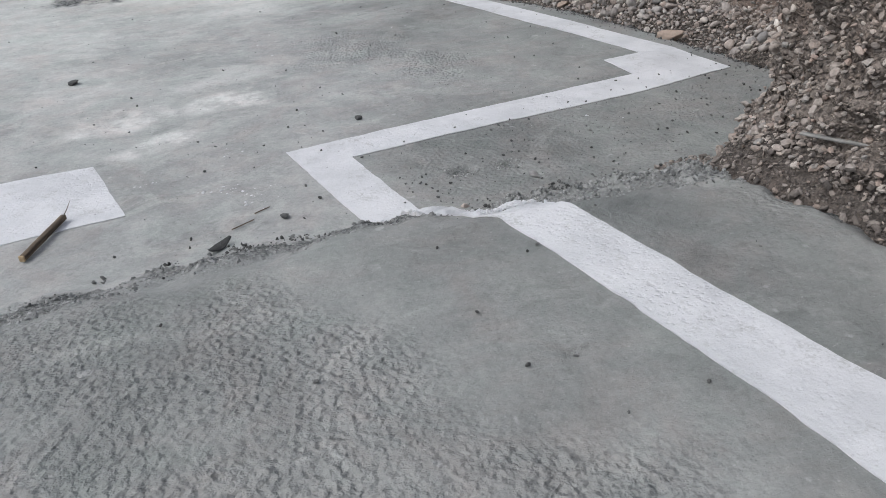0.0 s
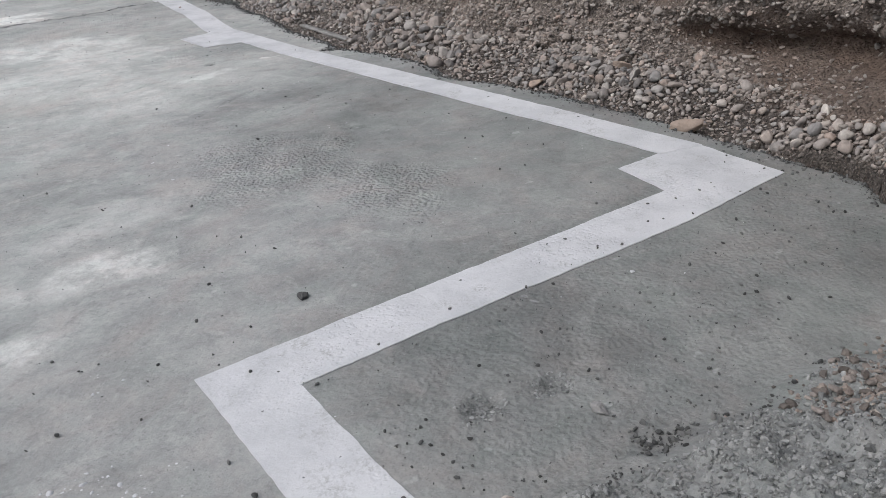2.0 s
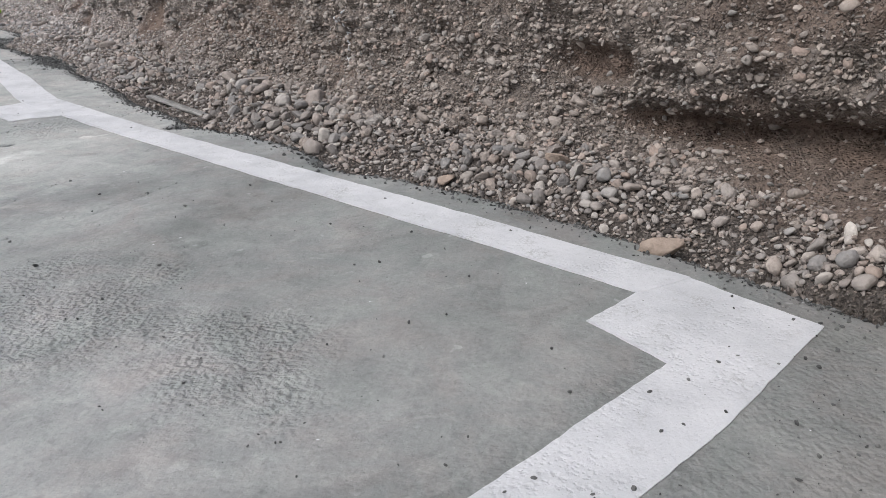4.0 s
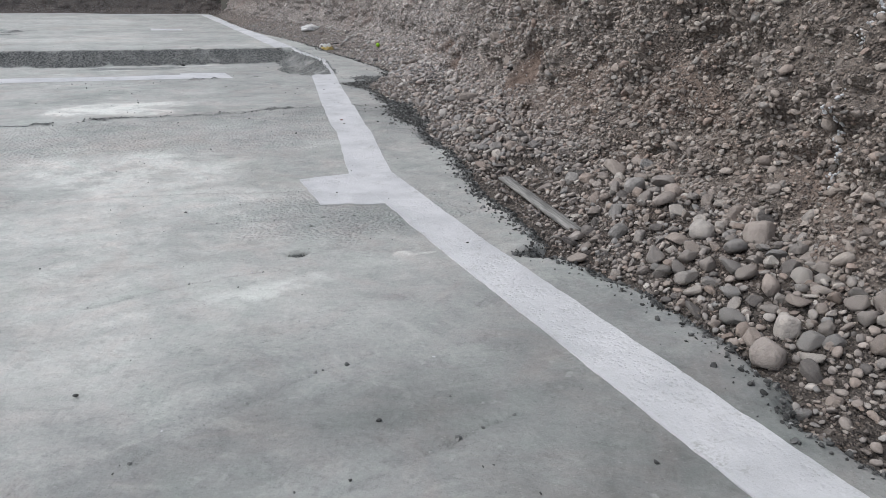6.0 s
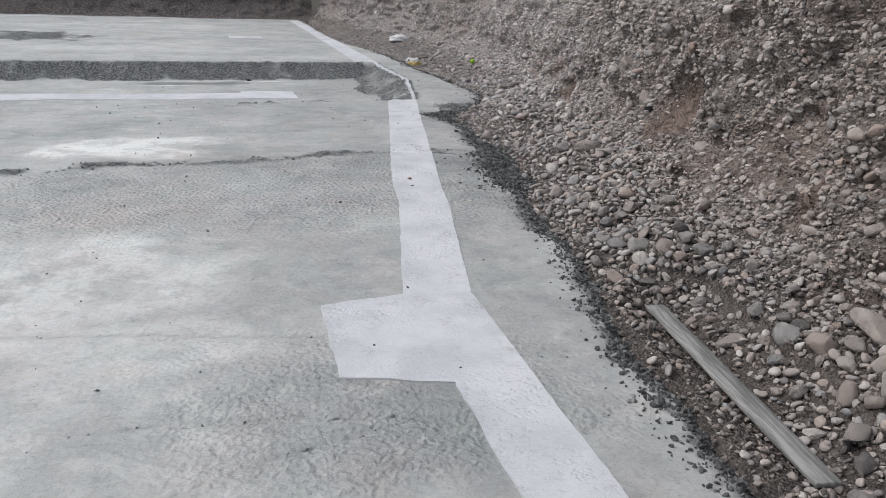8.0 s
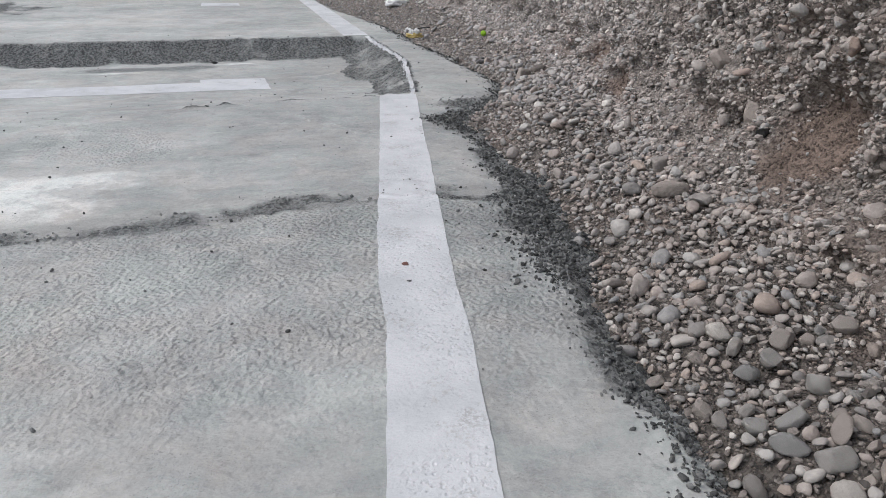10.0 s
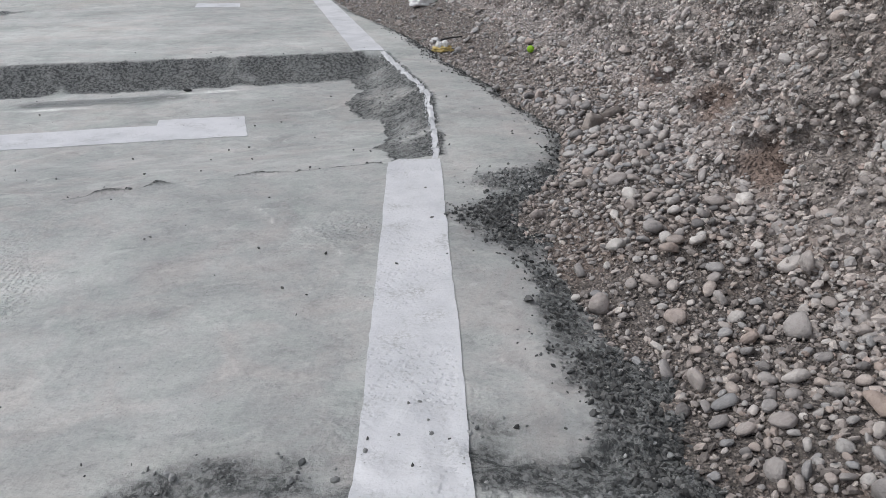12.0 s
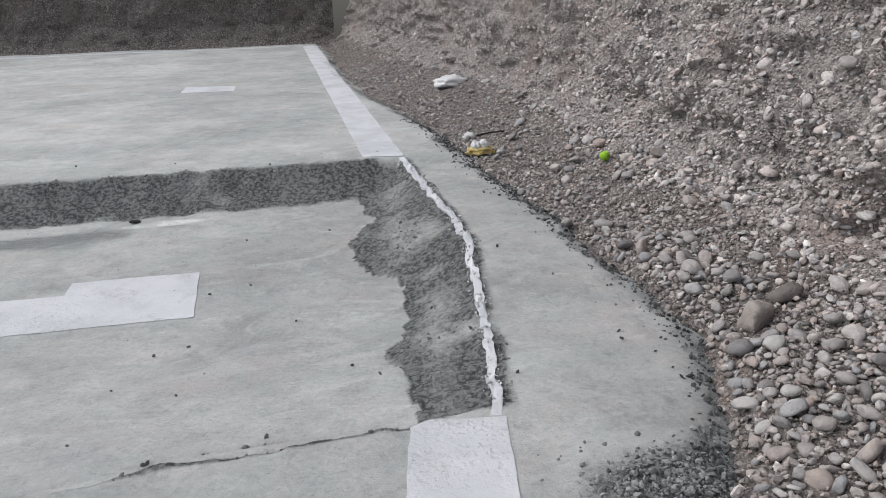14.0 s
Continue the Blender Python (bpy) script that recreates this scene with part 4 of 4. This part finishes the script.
flat_sheet = sheet[:, :APRON + 4].reshape(-1, 3)


def bank_height(x, y):
    """Height of the gravel bank at a place."""
    d = np.hypot(flat_sheet[:, 0] - x, flat_sheet[:, 1] - y)
    return float(flat_sheet[np.argsort(d)[:6], 2].mean())


rock_shapes, _ = stone_shapes(3, 6, 0.12, 23, 2.6)
block_shapes, block_f = stone_shapes(3, 6, 0.13, 21, 5.0)
for i, (label, (x, y), r, tan, turn) in enumerate(ROCKS):
    v = (block_shapes if tan else rock_shapes)[(2 * i + 1) % 6 if tan else i % 6] * (np.array([1.12, 1.0, 1.4]) if tan else np.array([1.1, 0.6, 0.9]) if "long" in label else np.array([1, 0.95, 1.2])) * r
    ob = new("rock", mesh_from("rock", v, f, TAN if tan else WALL_STONE if "pale" in label else STONE))
    ob.matrix_basis = pose(x, y, max(bank_height(x, y), float(height(x, y)[0]) if x < table(y, RIM) else -1) + 0.40 * r, rng.uniform(-12, 12), rng.uniform(-12, 12), turn)
    tagged(ob, label, "rock")
for label, (x, y, z), r in (("whitish stone set in the cut bank", (7.33, 9.86, 1.07), 0.06), ("pale boulder set in the cut bank", (8.05, 14.49, 0.73), 0.09), ("grey boulder set in the cut bank", (8.02, 14.12, 0.52), 0.11),
                            ("pale stone set in the cut bank", (7.75, 13.42, 1.02), 0.05)):
    k = np.argmin(np.linalg.norm(sheet.reshape(-1, 3) - np.array((x, y, z)), axis=1))
    ob = new("rock", mesh_from("rock", shapes[int(r * 100) % 6] * r, f, WALL_STONE))
    ob.matrix_basis = Matrix.Translation(sheet.reshape(-1, 3)[k] + normals.reshape(-1, 3)[k] * 0.25 * r) @ pose(0, 0, 0, 20, 50, 30)
    tagged(ob, label, "rock")

# lime that ran down the cut face
face = sheet[:, APRON:APRON + FACE].reshape(-1, 3)
for y0, low, high in ((8.9, 0.45, 0.95), (8.98, 1.17, 1.5)):
    spots = np.array([face[np.argmin((face[:, 1] - y0 - 0.012 * math.sin(9 * z0)) ** 2 + (face[:, 2] - z0) ** 2)] for z0 in np.linspace(low, high, 46)])
    spots = spots + np.random.default_rng(61).normal(0, 0.012, spots.shape) + np.array((-0.02, 0, 0))
    drip = new("lime_drip", stones_mesh("lime_drip", spots, np.tile([1.0, 0.0, 0.3], (46, 1)), np.random.default_rng(62).uniform(0.006, 0.019, 46), 2, 0.3, 0.5, CHALK, 63))
    tagged(drip, "thin white lime streak run down the cut bank", "lime streak", kind="stuff")

# ---- crumbs of mortar ----


def crumb_places(count, seed):
    """Dark crumbs lie thick on the raw rims and thinly over the floor."""
    r = np.random.default_rng(seed)
    y = np.concatenate([r.uniform(3.5, 24, count), r.uniform(13.3, 15.3, count // 3), r.uniform(16.4, 17.5, count // 8), r.uniform(9, 12.5, count // 4)])
    g = r.normal(0.0, 0.075, len(y)) + 0.02
    g = np.where(((y > 13.2) & (y < 15.6)) | ((y > 16.2) & (y < 17.5)), g * 1.7, g)
    x = table(y, RIM) - g
    return x, y, r


x, y, r = crumb_places(6500, 31)
z = np.maximum(ground_at(x, y)[0], -0.10)
sz = np.minimum(0.02, 0.0056 * np.exp(r.gamma(1.5, 0.36, len(x))))
up = np.tile([0.0, 0, 1], (len(x), 1))
tagged(new("mortar_crumbs", stones_mesh("mortar_crumbs", np.stack([x, y, z + 0.3 * sz], 1), up, sz, 1, 0.25, 0.8, CRUMB, 32, False)), "dark grey crumbs of raw mortar along the concrete's rim", "crumbs", kind="stuff")

cx, cy = np.append(r.uniform(0.0, 7.8, 60000), r.uniform(0.8, 5.7, 26000)), np.append(r.uniform(1.2, 23.5, 60000), r.uniform(3.2, 8.0, 26000))
_, rg, _, gp, _, _ = ground_at(cx, cy)
ok = (gp > 0.05) & (r.random(86000) < np.where(rg > 0.3, 0.05, 0.011 + 0.085 * np.exp(-((cy - 3.75) / 0.6) ** 2) * (cx > 2.0)))
cx, cy = cx[ok], cy[ok]
# crumbs gathered along the foot of the near pour
fx = np.append(r.uniform(2.15, 4.1, 1500), r.uniform(0.2, 1.7, 500))
fy = table(fx, TOE) + r.normal(0.0, 0.055, len(fx)) + 0.04 * grain(fx, fx * 0, 3.0, 0.2)
heaped = r.random(len(fx)) < step(fbm(fx, fy, 1.0, 0.16, 2), -0.1, 0.6)
fx, fy = fx[heaped], fy[heaped]
cx, cy = np.append(cx, fx), np.append(cy, fy)
sz = np.minimum(0.014, 0.0036 * np.exp(r.gamma(1.4, 0.4, len(cx)))) * np.where(np.arange(len(cx)) >= len(cx) - len(fx), 1.25, 1.0)
up = np.tile([0.0, 0, 1], (len(cx), 1))
tagged(new("floor_crumbs", stones_mesh("floor_crumbs", np.stack([cx, cy, height(cx, cy) + 0.4 * sz], 1), up, sz, 1, 0.25, 0.8, CRUMB, 33, False)), "scattered dark crumbs on the concrete floor", "crumbs", kind="stuff")

rx = np.concatenate([r.uniform(-0.2, 7.6, 160000), r.uniform(-0.3, 3.9, 14000), r.uniform(2.0, 4.3, 12000)])
ry = np.concatenate([r.uniform(2.2, 22.3, 160000), r.uniform(2.2, 4.2, 14000), r.uniform(2.3, 3.6, 12000)])
_, rg, _, gp, _, _ = ground_at(rx, ry)
ok = (gp > 0.02) & ((rg > 0.3) | ((rg > 0.12) & (ry < 4.2) & (rx > 2.0))) & (r.random(186000) < 0.3 + (0.25 + 0.4 * (rx > 1.9)) * (ry < 4.2)) & ((ry < 4.4) | (rx > 3.0))
rx, ry = rx[ok], ry[ok]
rx, ry = np.append(rx, r.normal(7.33, 0.15, 900)), np.append(ry, r.normal(17.25, 0.12, 900))
sz = np.minimum(0.019, 0.0058 * np.exp(r.gamma(1.4, 0.32, len(rx)))) 
up = np.tile([0.0, 0, 1], (len(rx), 1))
tagged(new("rough_mortar", stones_mesh("rough_mortar", np.stack([rx, ry, height(rx, ry) + np.where(ry < 4.2, -0.15, 0.2) * sz], 1), up, sz, 1, 0.25, 0.8, ROUGH_CRUMB, 34, False)), "knobbly raw mortar grains on the broken slopes", "mortar", kind="stuff")

ly = np.concatenate([r.uniform(2.62, 3.62, 1100), r.uniform(17.9, 22.1, 420)])
lx = np.where(ly < 5, np.interp(ly, [2.6, 3.0, 3.4, 3.75], [1.88, 1.83, 1.82, 1.88]) + r.uniform(-0.16, 0.16, len(ly)), np.interp(ly, [p[1] for p in thin], [p[0] for p in thin]) + r.normal(0, 0.022, len(ly)))
sz = np.minimum(0.012, 0.0045 * np.exp(r.gamma(1.4, 0.3, len(lx))))
up = np.tile([0.0, 0, 1], (len(lx), 1))
tagged(new("lime_crumbs", stones_mesh("lime_crumbs", np.stack([lx, ly, height(lx, ly) + 0.012 + 0.2 * sz], 1), up, sz, 1, 0.2, 0.8, CHALK, 35, False)), "white lime-dusted lumps where the line crosses broken mortar", "crumbs", kind="stuff")

# white flecks splashed from the lime
fx = np.concatenate([r.normal(1.42, 0.07, 26), r.normal(1.28, 0.06, 16), r.normal(0.96, 0.03, 5), r.normal(1.54, 0.05, 9), r.uniform(0.9, 6.0, 60)])
fy = np.concatenate([r.normal(4.33, 0.07, 26), r.normal(4.54, 0.05, 16), r.normal(4.92, 0.02, 5), r.normal(5.1, 0.05, 9), r.uniform(3.9, 14.0, 60)])
sz = np.minimum(0.021, 0.006 * np.exp(r.gamma(1.4, 0.33, len(fx))))
fx, fy, sz = (v[ground_at(fx, fy)[3] > 0.1] for v in (fx, fy, sz))
up = np.tile([0.0, 0, 1], (len(fx), 1))
tagged(new("lime_flecks", stones_mesh("lime_flecks", np.stack([fx, fy, height(fx, fy) - 0.34 * sz], 1), up, sz, 2, 0.45, 0.06, CHALK, 36)), "white lime flecks splashed on the concrete", "flecks", kind="stuff")

# stones spilled from the near bank over the edge of the pour
nx, ny = r.normal(3.55, 0.3, 700), r.normal(2.84, 0.12, 700)
nx, ny = nx[nx > 3.1], ny[nx > 3.1]
nz = np.array([max(bank_height(x0, y0) if y0 < 3.4 else -1, z0) for x0, y0, z0 in zip(nx, ny, height(nx, ny))])
sz = np.minimum(0.03, 0.008 * np.exp(r.gamma(1.6, 0.33, len(nx))))
up = np.tile([0.0, 0, 1], (len(nx), 1))
tagged(new("spilled_stones", stones_mesh("spilled_stones", np.stack([nx, ny, nz + 0.3 * sz], 1), up, sz, 1, 0.14, 0.5, FINE_GRAVEL, 36, False)), "small grey stones spilled at the corner of the bank", "stones", kind="stuff")

# crumbs that can be told apart, each a thing
PEBBLES = [(2.89, 4.48), (4.54, 4.27), (1.49, 5.24), (1.29, 4.88), (1.67, 4.08), (3.04, 4.06), (3.88, 3.52), (3.83, 3.41), (4.03, 3.46), (3.72, 3.55), (1.49, 3.91), (5.48, 4.61), (3.53, 7.37), (3.35, 8.83),
           (5.79, 12.04), (5.12, 6.29), (4.54, 7.64), (4.91, 6.73), (4.98, 13.28), (3.8, 12.42), (4.21, 14.02), (5.29, 14.16), (4.91, 14.06), (5.945, 14.92), (6.13, 14.18), (5.74, 16.08), (5.08, 16.81), (5.84, 15.98)]
PEBBLES += [(5.64, 18.5), (4.94, 18.12), (5.92, 19.99), (5.68, 19.9), (5.62, 19.18), (6.4, 18.6), (5.46, 19.11), (6.17, 19.38), (5.88, 20.85), (7.39, 19.61), (7.55, 19.09), (7.7, 18.62), (7.57, 18.28), (1.25, 2.07), (0.43, 2.62), (1.2, 1.77), (0.69, 2.07), (1.68, 2.28)]
pebble_meshes = [mesh_from("pebble", v, f, CRUMB) for v in stone_shapes(3, 5, 0.2, 41)[0]]
for i, (x, y) in enumerate(PEBBLES):
    size = float(r.uniform(0.007, 0.013)) * (1.5 if i in (12, 17) else 1.0)
    ob = new("pebble", pebble_meshes[i % 5])
    ob.matrix_basis = Matrix.Translation((x, y, float(height(x, y)[0]) + 0.006 + 0.35 * size)) @ pose(0, 0, 0, r.uniform(-25, 25), r.uniform(-25, 25), r.uniform(0, 360)) @ Matrix.Scale(size, 4)
    tagged(ob, "small dark grey pebble on the concrete", "pebble", "pebbles on the concrete")

CLODS = [("jagged dark clod of mortar on the concrete", (1.05, 7.34), 0.05, CRUMB), ("sharp grey concrete chip on the floor", (2.48, 5.07), 0.032, CRUMB), ("reddish-brown clod on the concrete", (2.81, 3.57), 0.034, STONE),
         ("small brown stone at the toe of the pour", (2.25, 3.50), 0.026, STONE), ("dark clod of mortar in the corner of the sunken panel", (5.01, 21.6), 0.04, CRUMB), ("flat dark leaf-like chip on the concrete", (6.77, 15.7), 0.035, CRUMB),
         ("small dark lump of mortar beside the rough strip", (1.42, 4.0), 0.03, CRUMB), ("small reddish-brown stone on the white line", (5.775, 13.66), 0.022, RED_STONE)]
for i, (label, (x, y), r0, material) in enumerate(CLODS):
    v = stone_shapes(3, 8, 0.34, 51)[0][i] * r0
    ob = new("clod", mesh_from("clod", v, f, material, False))
    ob.matrix_basis = pose(x, y, float(height(x, y)[0]) + 0.3 * r0, 8, -10, 47 * i)
    tagged(ob, label, "clod")

# ---- wood and litter ----


def plain(name, dark, light, scale, stretch, roughness=0.8, bump=0.4):
    k = Nodes(name)
    col = k.mix(k.ramp(k.noise(scale, 6, 0.7, stretch), 0.35, 0.65), dark, light)
    col = k.mix(k.ramp(k.noise(scale * 0.2, 4, 0.6), 0.5, 0.7, 0, 0.5), col, tuple(c * 0.7 for c in light))
    return k.done(col, roughness, k.bump(k.noise(scale * 1.5, 5, 0.7, stretch), bump, 0.006), 0.3)


OLD_WOOD = plain("weathered_plank", (0.15, 0.148, 0.142), (0.34, 0.335, 0.32), 60, (1, 0.06, 1))
STAKE_WOOD = plain("stained_stake", (0.045, 0.035, 0.028), (0.16, 0.12, 0.085), 70, (1, 0.08, 1))
SAWN_WOOD = plain("sawn_end", (0.36, 0.26, 0.15), (0.52, 0.40, 0.25), 90, (1, 1, 1))
WHITE_PLASTIC = plain("white_plastic", (0.62, 0.62, 0.62), (0.80, 0.80, 0.80), 12, (1, 1, 1), 0.4, 0.2)
YELLOW_WRAP = plain("yellow_wrapper", (0.45, 0.33, 0.10), (0.62, 0.50, 0.22), 30, (1, 1, 1), 0.4, 0.3)
GREEN_FELT = plain("green_felt", (0.22, 0.45, 0.03), (0.36, 0.62, 0.06), 220, (1, 1, 1), 0.95, 0.6)
BLACK_RUBBER = plain("black_plastic", (0.012, 0.012, 0.012), (0.03, 0.03, 0.03), 40, (1, 1, 1), 0.5, 0.2)
TWIG = plain("dry_twig", (0.30, 0.26, 0.20), (0.46, 0.42, 0.35), 80, (1, 1, 1))
CARD = plain("tan_board", (0.36, 0.28, 0.19), (0.48, 0.39, 0.28), 40, (1, 1, 1))


def part(name, bm, material, parent=None, label=""):
    me = bpy.data.meshes.new(name)
    bm.to_mesh(me)
    bm.free()
    me.materials.append(material)
    for p in me.polygons:
        p.use_smooth = len(me.polygons) > 60
    ob = new(name, me)
    ob.parent = parent
    if label:
        ob["label"] = label
    return ob


def bar(length, width, thick, cuts=14, wear=0.003, seed=1.0):
    """A worn wooden bar along y, resting on z = 0."""
    bm = bmesh.new()
    bmesh.ops.create_cube(bm, size=1.0, matrix=Matrix.Diagonal((width, length, thick, 1)))
    bmesh.ops.bevel(bm, geom=bm.edges[:], offset=0.003, segments=1, affect="EDGES")
    for c in np.linspace(-length / 2, length / 2, cuts + 2)[1:-1]:
        bmesh.ops.bisect_plane(bm, geom=bm.verts[:] + bm.edges[:] + bm.faces[:], plane_co=(0, c, 0), plane_no=(0, 1, 0))
    for v in bm.verts:
        v.co.x += wear * noise.noise(v.co * 9 + Vector((seed, 0, 0)))
        v.co.z += wear * noise.noise(v.co * 7 + Vector((0, seed, 5))) + thick / 2
    return bm


def tube(points, r0, r1, sides=8):
    bm, rings = bmesh.new(), []
    for i, p in enumerate(points):
        d = (Vector(points[min(i + 1, len(points) - 1)]) - Vector(points[max(i - 1, 0)])).normalized()
        m = d.to_track_quat("Z", "Y").to_matrix()
        rad = r0 + (r1 - r0) * i / (len(points) - 1)
        rings.append([bm.verts.new(Vector(p) + m @ Vector((rad * math.cos(a), rad * math.sin(a), 0))) for a in np.linspace(0, 2 * math.pi, sides, endpoint=False)])
    for a, b in zip(rings, rings[1:]):
        for k in range(sides):
            bm.faces.new((a[k], a[(k + 1) % sides], b[(k + 1) % sides], b[k]))
    bm.faces.new(rings[0][::-1])
    bm.faces.new(rings[-1])
    return bm


def crumpled(size, flat, seed, amount=0.35):
    bm = bmesh.new()
    bmesh.ops.create_icosphere(bm, subdivisions=4, radius=1.0)
    for v in bm.verts:
        w = 1 + amount * noise.noise(v.co * 2.1 + Vector((seed, 0, 0))) + amount * 0.6 * abs(noise.noise(v.co * 4.7 + Vector((0, seed, 0))))
        v.co = Vector((v.co.x * w * size[0], v.co.y * w * size[1], max(-flat, v.co.z * w) * size[2]))
    return bm


def between(a, b, lift=0.0):
    """A pose whose y runs from a to b, in the middle of the two."""
    a, b = Vector(a), Vector(b)
    d = b - a
    return Matrix.Translation((a + b) / 2 + Vector((0, 0, lift))) @ pose(0, 0, 0, math.degrees(math.atan2(d.z, math.hypot(d.x, d.y))), 0, math.degrees(math.atan2(-d.x, d.y)))


plank = part("plank", bar(1.47, 0.095, 0.022, 20), OLD_WOOD)
plank.matrix_basis = between((6.25, 9.98, -0.055), (6.49, 11.43, -0.075))
tagged(plank, "weathered grey wooden plank lying on the gravel beside the concrete", "plank")

stake = new("wooden_stake")
stake.matrix_basis = between((0.18, 4.35, 0.012), (0.455, 4.715, 0.014))
part("shaft", bar(0.44, 0.028, 0.03, 10), STAKE_WOOD, stake)
end = part("sawn_end", bar(0.012, 0.029, 0.031, 1, 0.001), SAWN_WOOD, stake, "pale sawn end of the stake")
end.location = (0, -0.225, 0)
part("splinter", tube([(0.008, 0.21, 0.03), (0.012, 0.25, 0.05), (0.02, 0.285, 0.08)], 0.003, 0.001, 6), STAKE_WOOD, stake, "thin splinter at the broken tip")
tagged(stake, "dark wooden stake with a pale sawn end on the concrete", "stake")

bm = bar(0.16, 0.05, 0.007, 14, 0.006, 3.0)
for v in bm.verts:
    v.co.x *= 1 - 0.75 * abs(v.co.y / 0.085) ** 1.6
    v.co.z += 0.022 * (v.co.y / 0.08) ** 2 + 0.10 * abs(v.co.x) * 0.4
flake = part("concrete_flake", bm, CRUMB)
flake.matrix_basis = pose(1.01, 3.89, float(height(1.0, 3.89)[0]) + 0.008, 0, 18, -62)
tagged(flake, "thin curled flake of dark mortar on the concrete", "flake")
for label, a, b in (("thin dark splinter on the concrete", (1.30, 4.13), (1.40, 4.15)), ("thin brown splinter on the concrete", (1.13, 4.03), (1.27, 4.06))):
    sp = part("splinter", bar(math.dist(a, b), 0.008, 0.006, 5, 0.004, a[0]), STAKE_WOOD)
    sp.matrix_basis = between((*a, 0.006), (*b, 0.008))
    tagged(sp, label, "splinter")

slat = part("wood_strip", bar(0.34, 0.025, 0.012, 8), OLD_WOOD)
slat.matrix_basis = between((2.98, 2.10, bank_height(3.0, 2.1) + 0.06), (3.06, 1.80, bank_height(3.05, 1.8) + 0.06))
tagged(slat, "narrow pale wooden slat at the foot of the near bank", "slat")
board = part("board_scrap", bar(0.13, 0.11, 0.012, 6, 0.006), CARD)
board.matrix_basis = pose(3.2, 1.80, bank_height(3.2, 1.8) + 0.07, 25, 12, 30)
tagged(board, "torn scrap of tan board leaning on rubble", "board scrap")

bag = part("plastic_bag", crumpled((0.24, 0.16, 0.10), 0.3, 3.0), WHITE_PLASTIC)
bag.matrix_basis = pose(8.62, 26.1, bank_height(8.62, 26.1) + 0.03, 0, 0, 20)
tagged(bag, "crumpled white plastic bag on the gravel", "bag")
wrapper = new("food_wrapper")
wrapper.matrix_basis = pose(8.03, 22.35, bank_height(8.05, 22.35) + 0.03, 0, 0, 0)
part("sleeve", crumpled((0.13, 0.08, 0.05), 0.4, 6.0), YELLOW_WRAP, wrapper, "flattened yellow sleeve")
for x, y, s0 in ((-0.04, 0.0, 0.045), (0.035, 0.01, 0.05)):
    ob = part("lump", crumpled((s0, s0, s0 * 1.1), 0.7, x * 90), WHITE_PLASTIC, wrapper, "crumpled white paper")
    ob.location = (x, y, 0.05)
tagged(wrapper, "crushed yellow and white wrapper beside the concrete", "wrapper")
paper = part("paper_lump", crumpled((0.06, 0.05, 0.04), 0.6, 9.0), WHITE_PLASTIC)
paper.matrix_basis = pose(8.12, 23.1, bank_height(8.12, 23.1) + 0.03)
tagged(paper, "small white lump of paper on the gravel", "litter")
rod = part("black_stick", tube([(8.18, 23.05, bank_height(8.2, 23.05) + 0.03), (8.3, 23.0, bank_height(8.3, 23.0) + 0.045), (8.45, 22.95, bank_height(8.45, 22.95) + 0.04)], 0.012, 0.009), BLACK_RUBBER)
tagged(rod, "short black plastic stick on the gravel", "stick")

bm = bmesh.new()
bmesh.ops.create_icosphere(bm, subdivisions=4, radius=0.04)
for v in bm.verts:
    n0 = v.co.normalized()
    v.co -= n0 * 0.0022 * math.exp(-((n0.z - 0.55 * math.sin(2 * math.atan2(n0.y, n0.x))) / 0.10) ** 2)
ball_ob = part("tennis_ball", bm, GREEN_FELT)
ball_ob.matrix_basis = pose(8.72, 21.07, bank_height(8.72, 21.07) + 0.045, 30, 20, 0)
tagged(ball_ob, "bright green felt ball on the gravel", "ball")

pipe_at = sheet.reshape(-1, 3)[np.argmin(np.linalg.norm(sheet.reshape(-1, 3) - np.array((8.0, 14.0, 0.45)), axis=1))]
pipe = part("pipe_stub", tube([tuple(pipe_at + np.array(o)) for o in ((0.08, 0.02, 0.0), (0.0, 0.0, 0.0), (-0.06, -0.02, -0.005))], 0.028, 0.028, 20), BLACK_RUBBER)
tagged(pipe, "black plastic pipe stub sticking out of the bank", "pipe")

for a, b in (((9.02, 20.9), (9.0, 20.3)), ((9.08, 20.75), (8.86, 20.2)), ((8.98, 20.55), (9.12, 20.45))):
    za, zb = bank_height(*a) + 0.035, bank_height(*b) + 0.035
    tw = part("twig", tube([(*a, za), ((a[0] + b[0]) / 2 + 0.02, (a[1] + b[1]) / 2, (za + zb) / 2 + 0.015), (*b, zb)], 0.006, 0.003, 6), TWIG)
    tagged(tw, "thin dry twig on the gravel bank", "twig", "dry twigs on the bank")
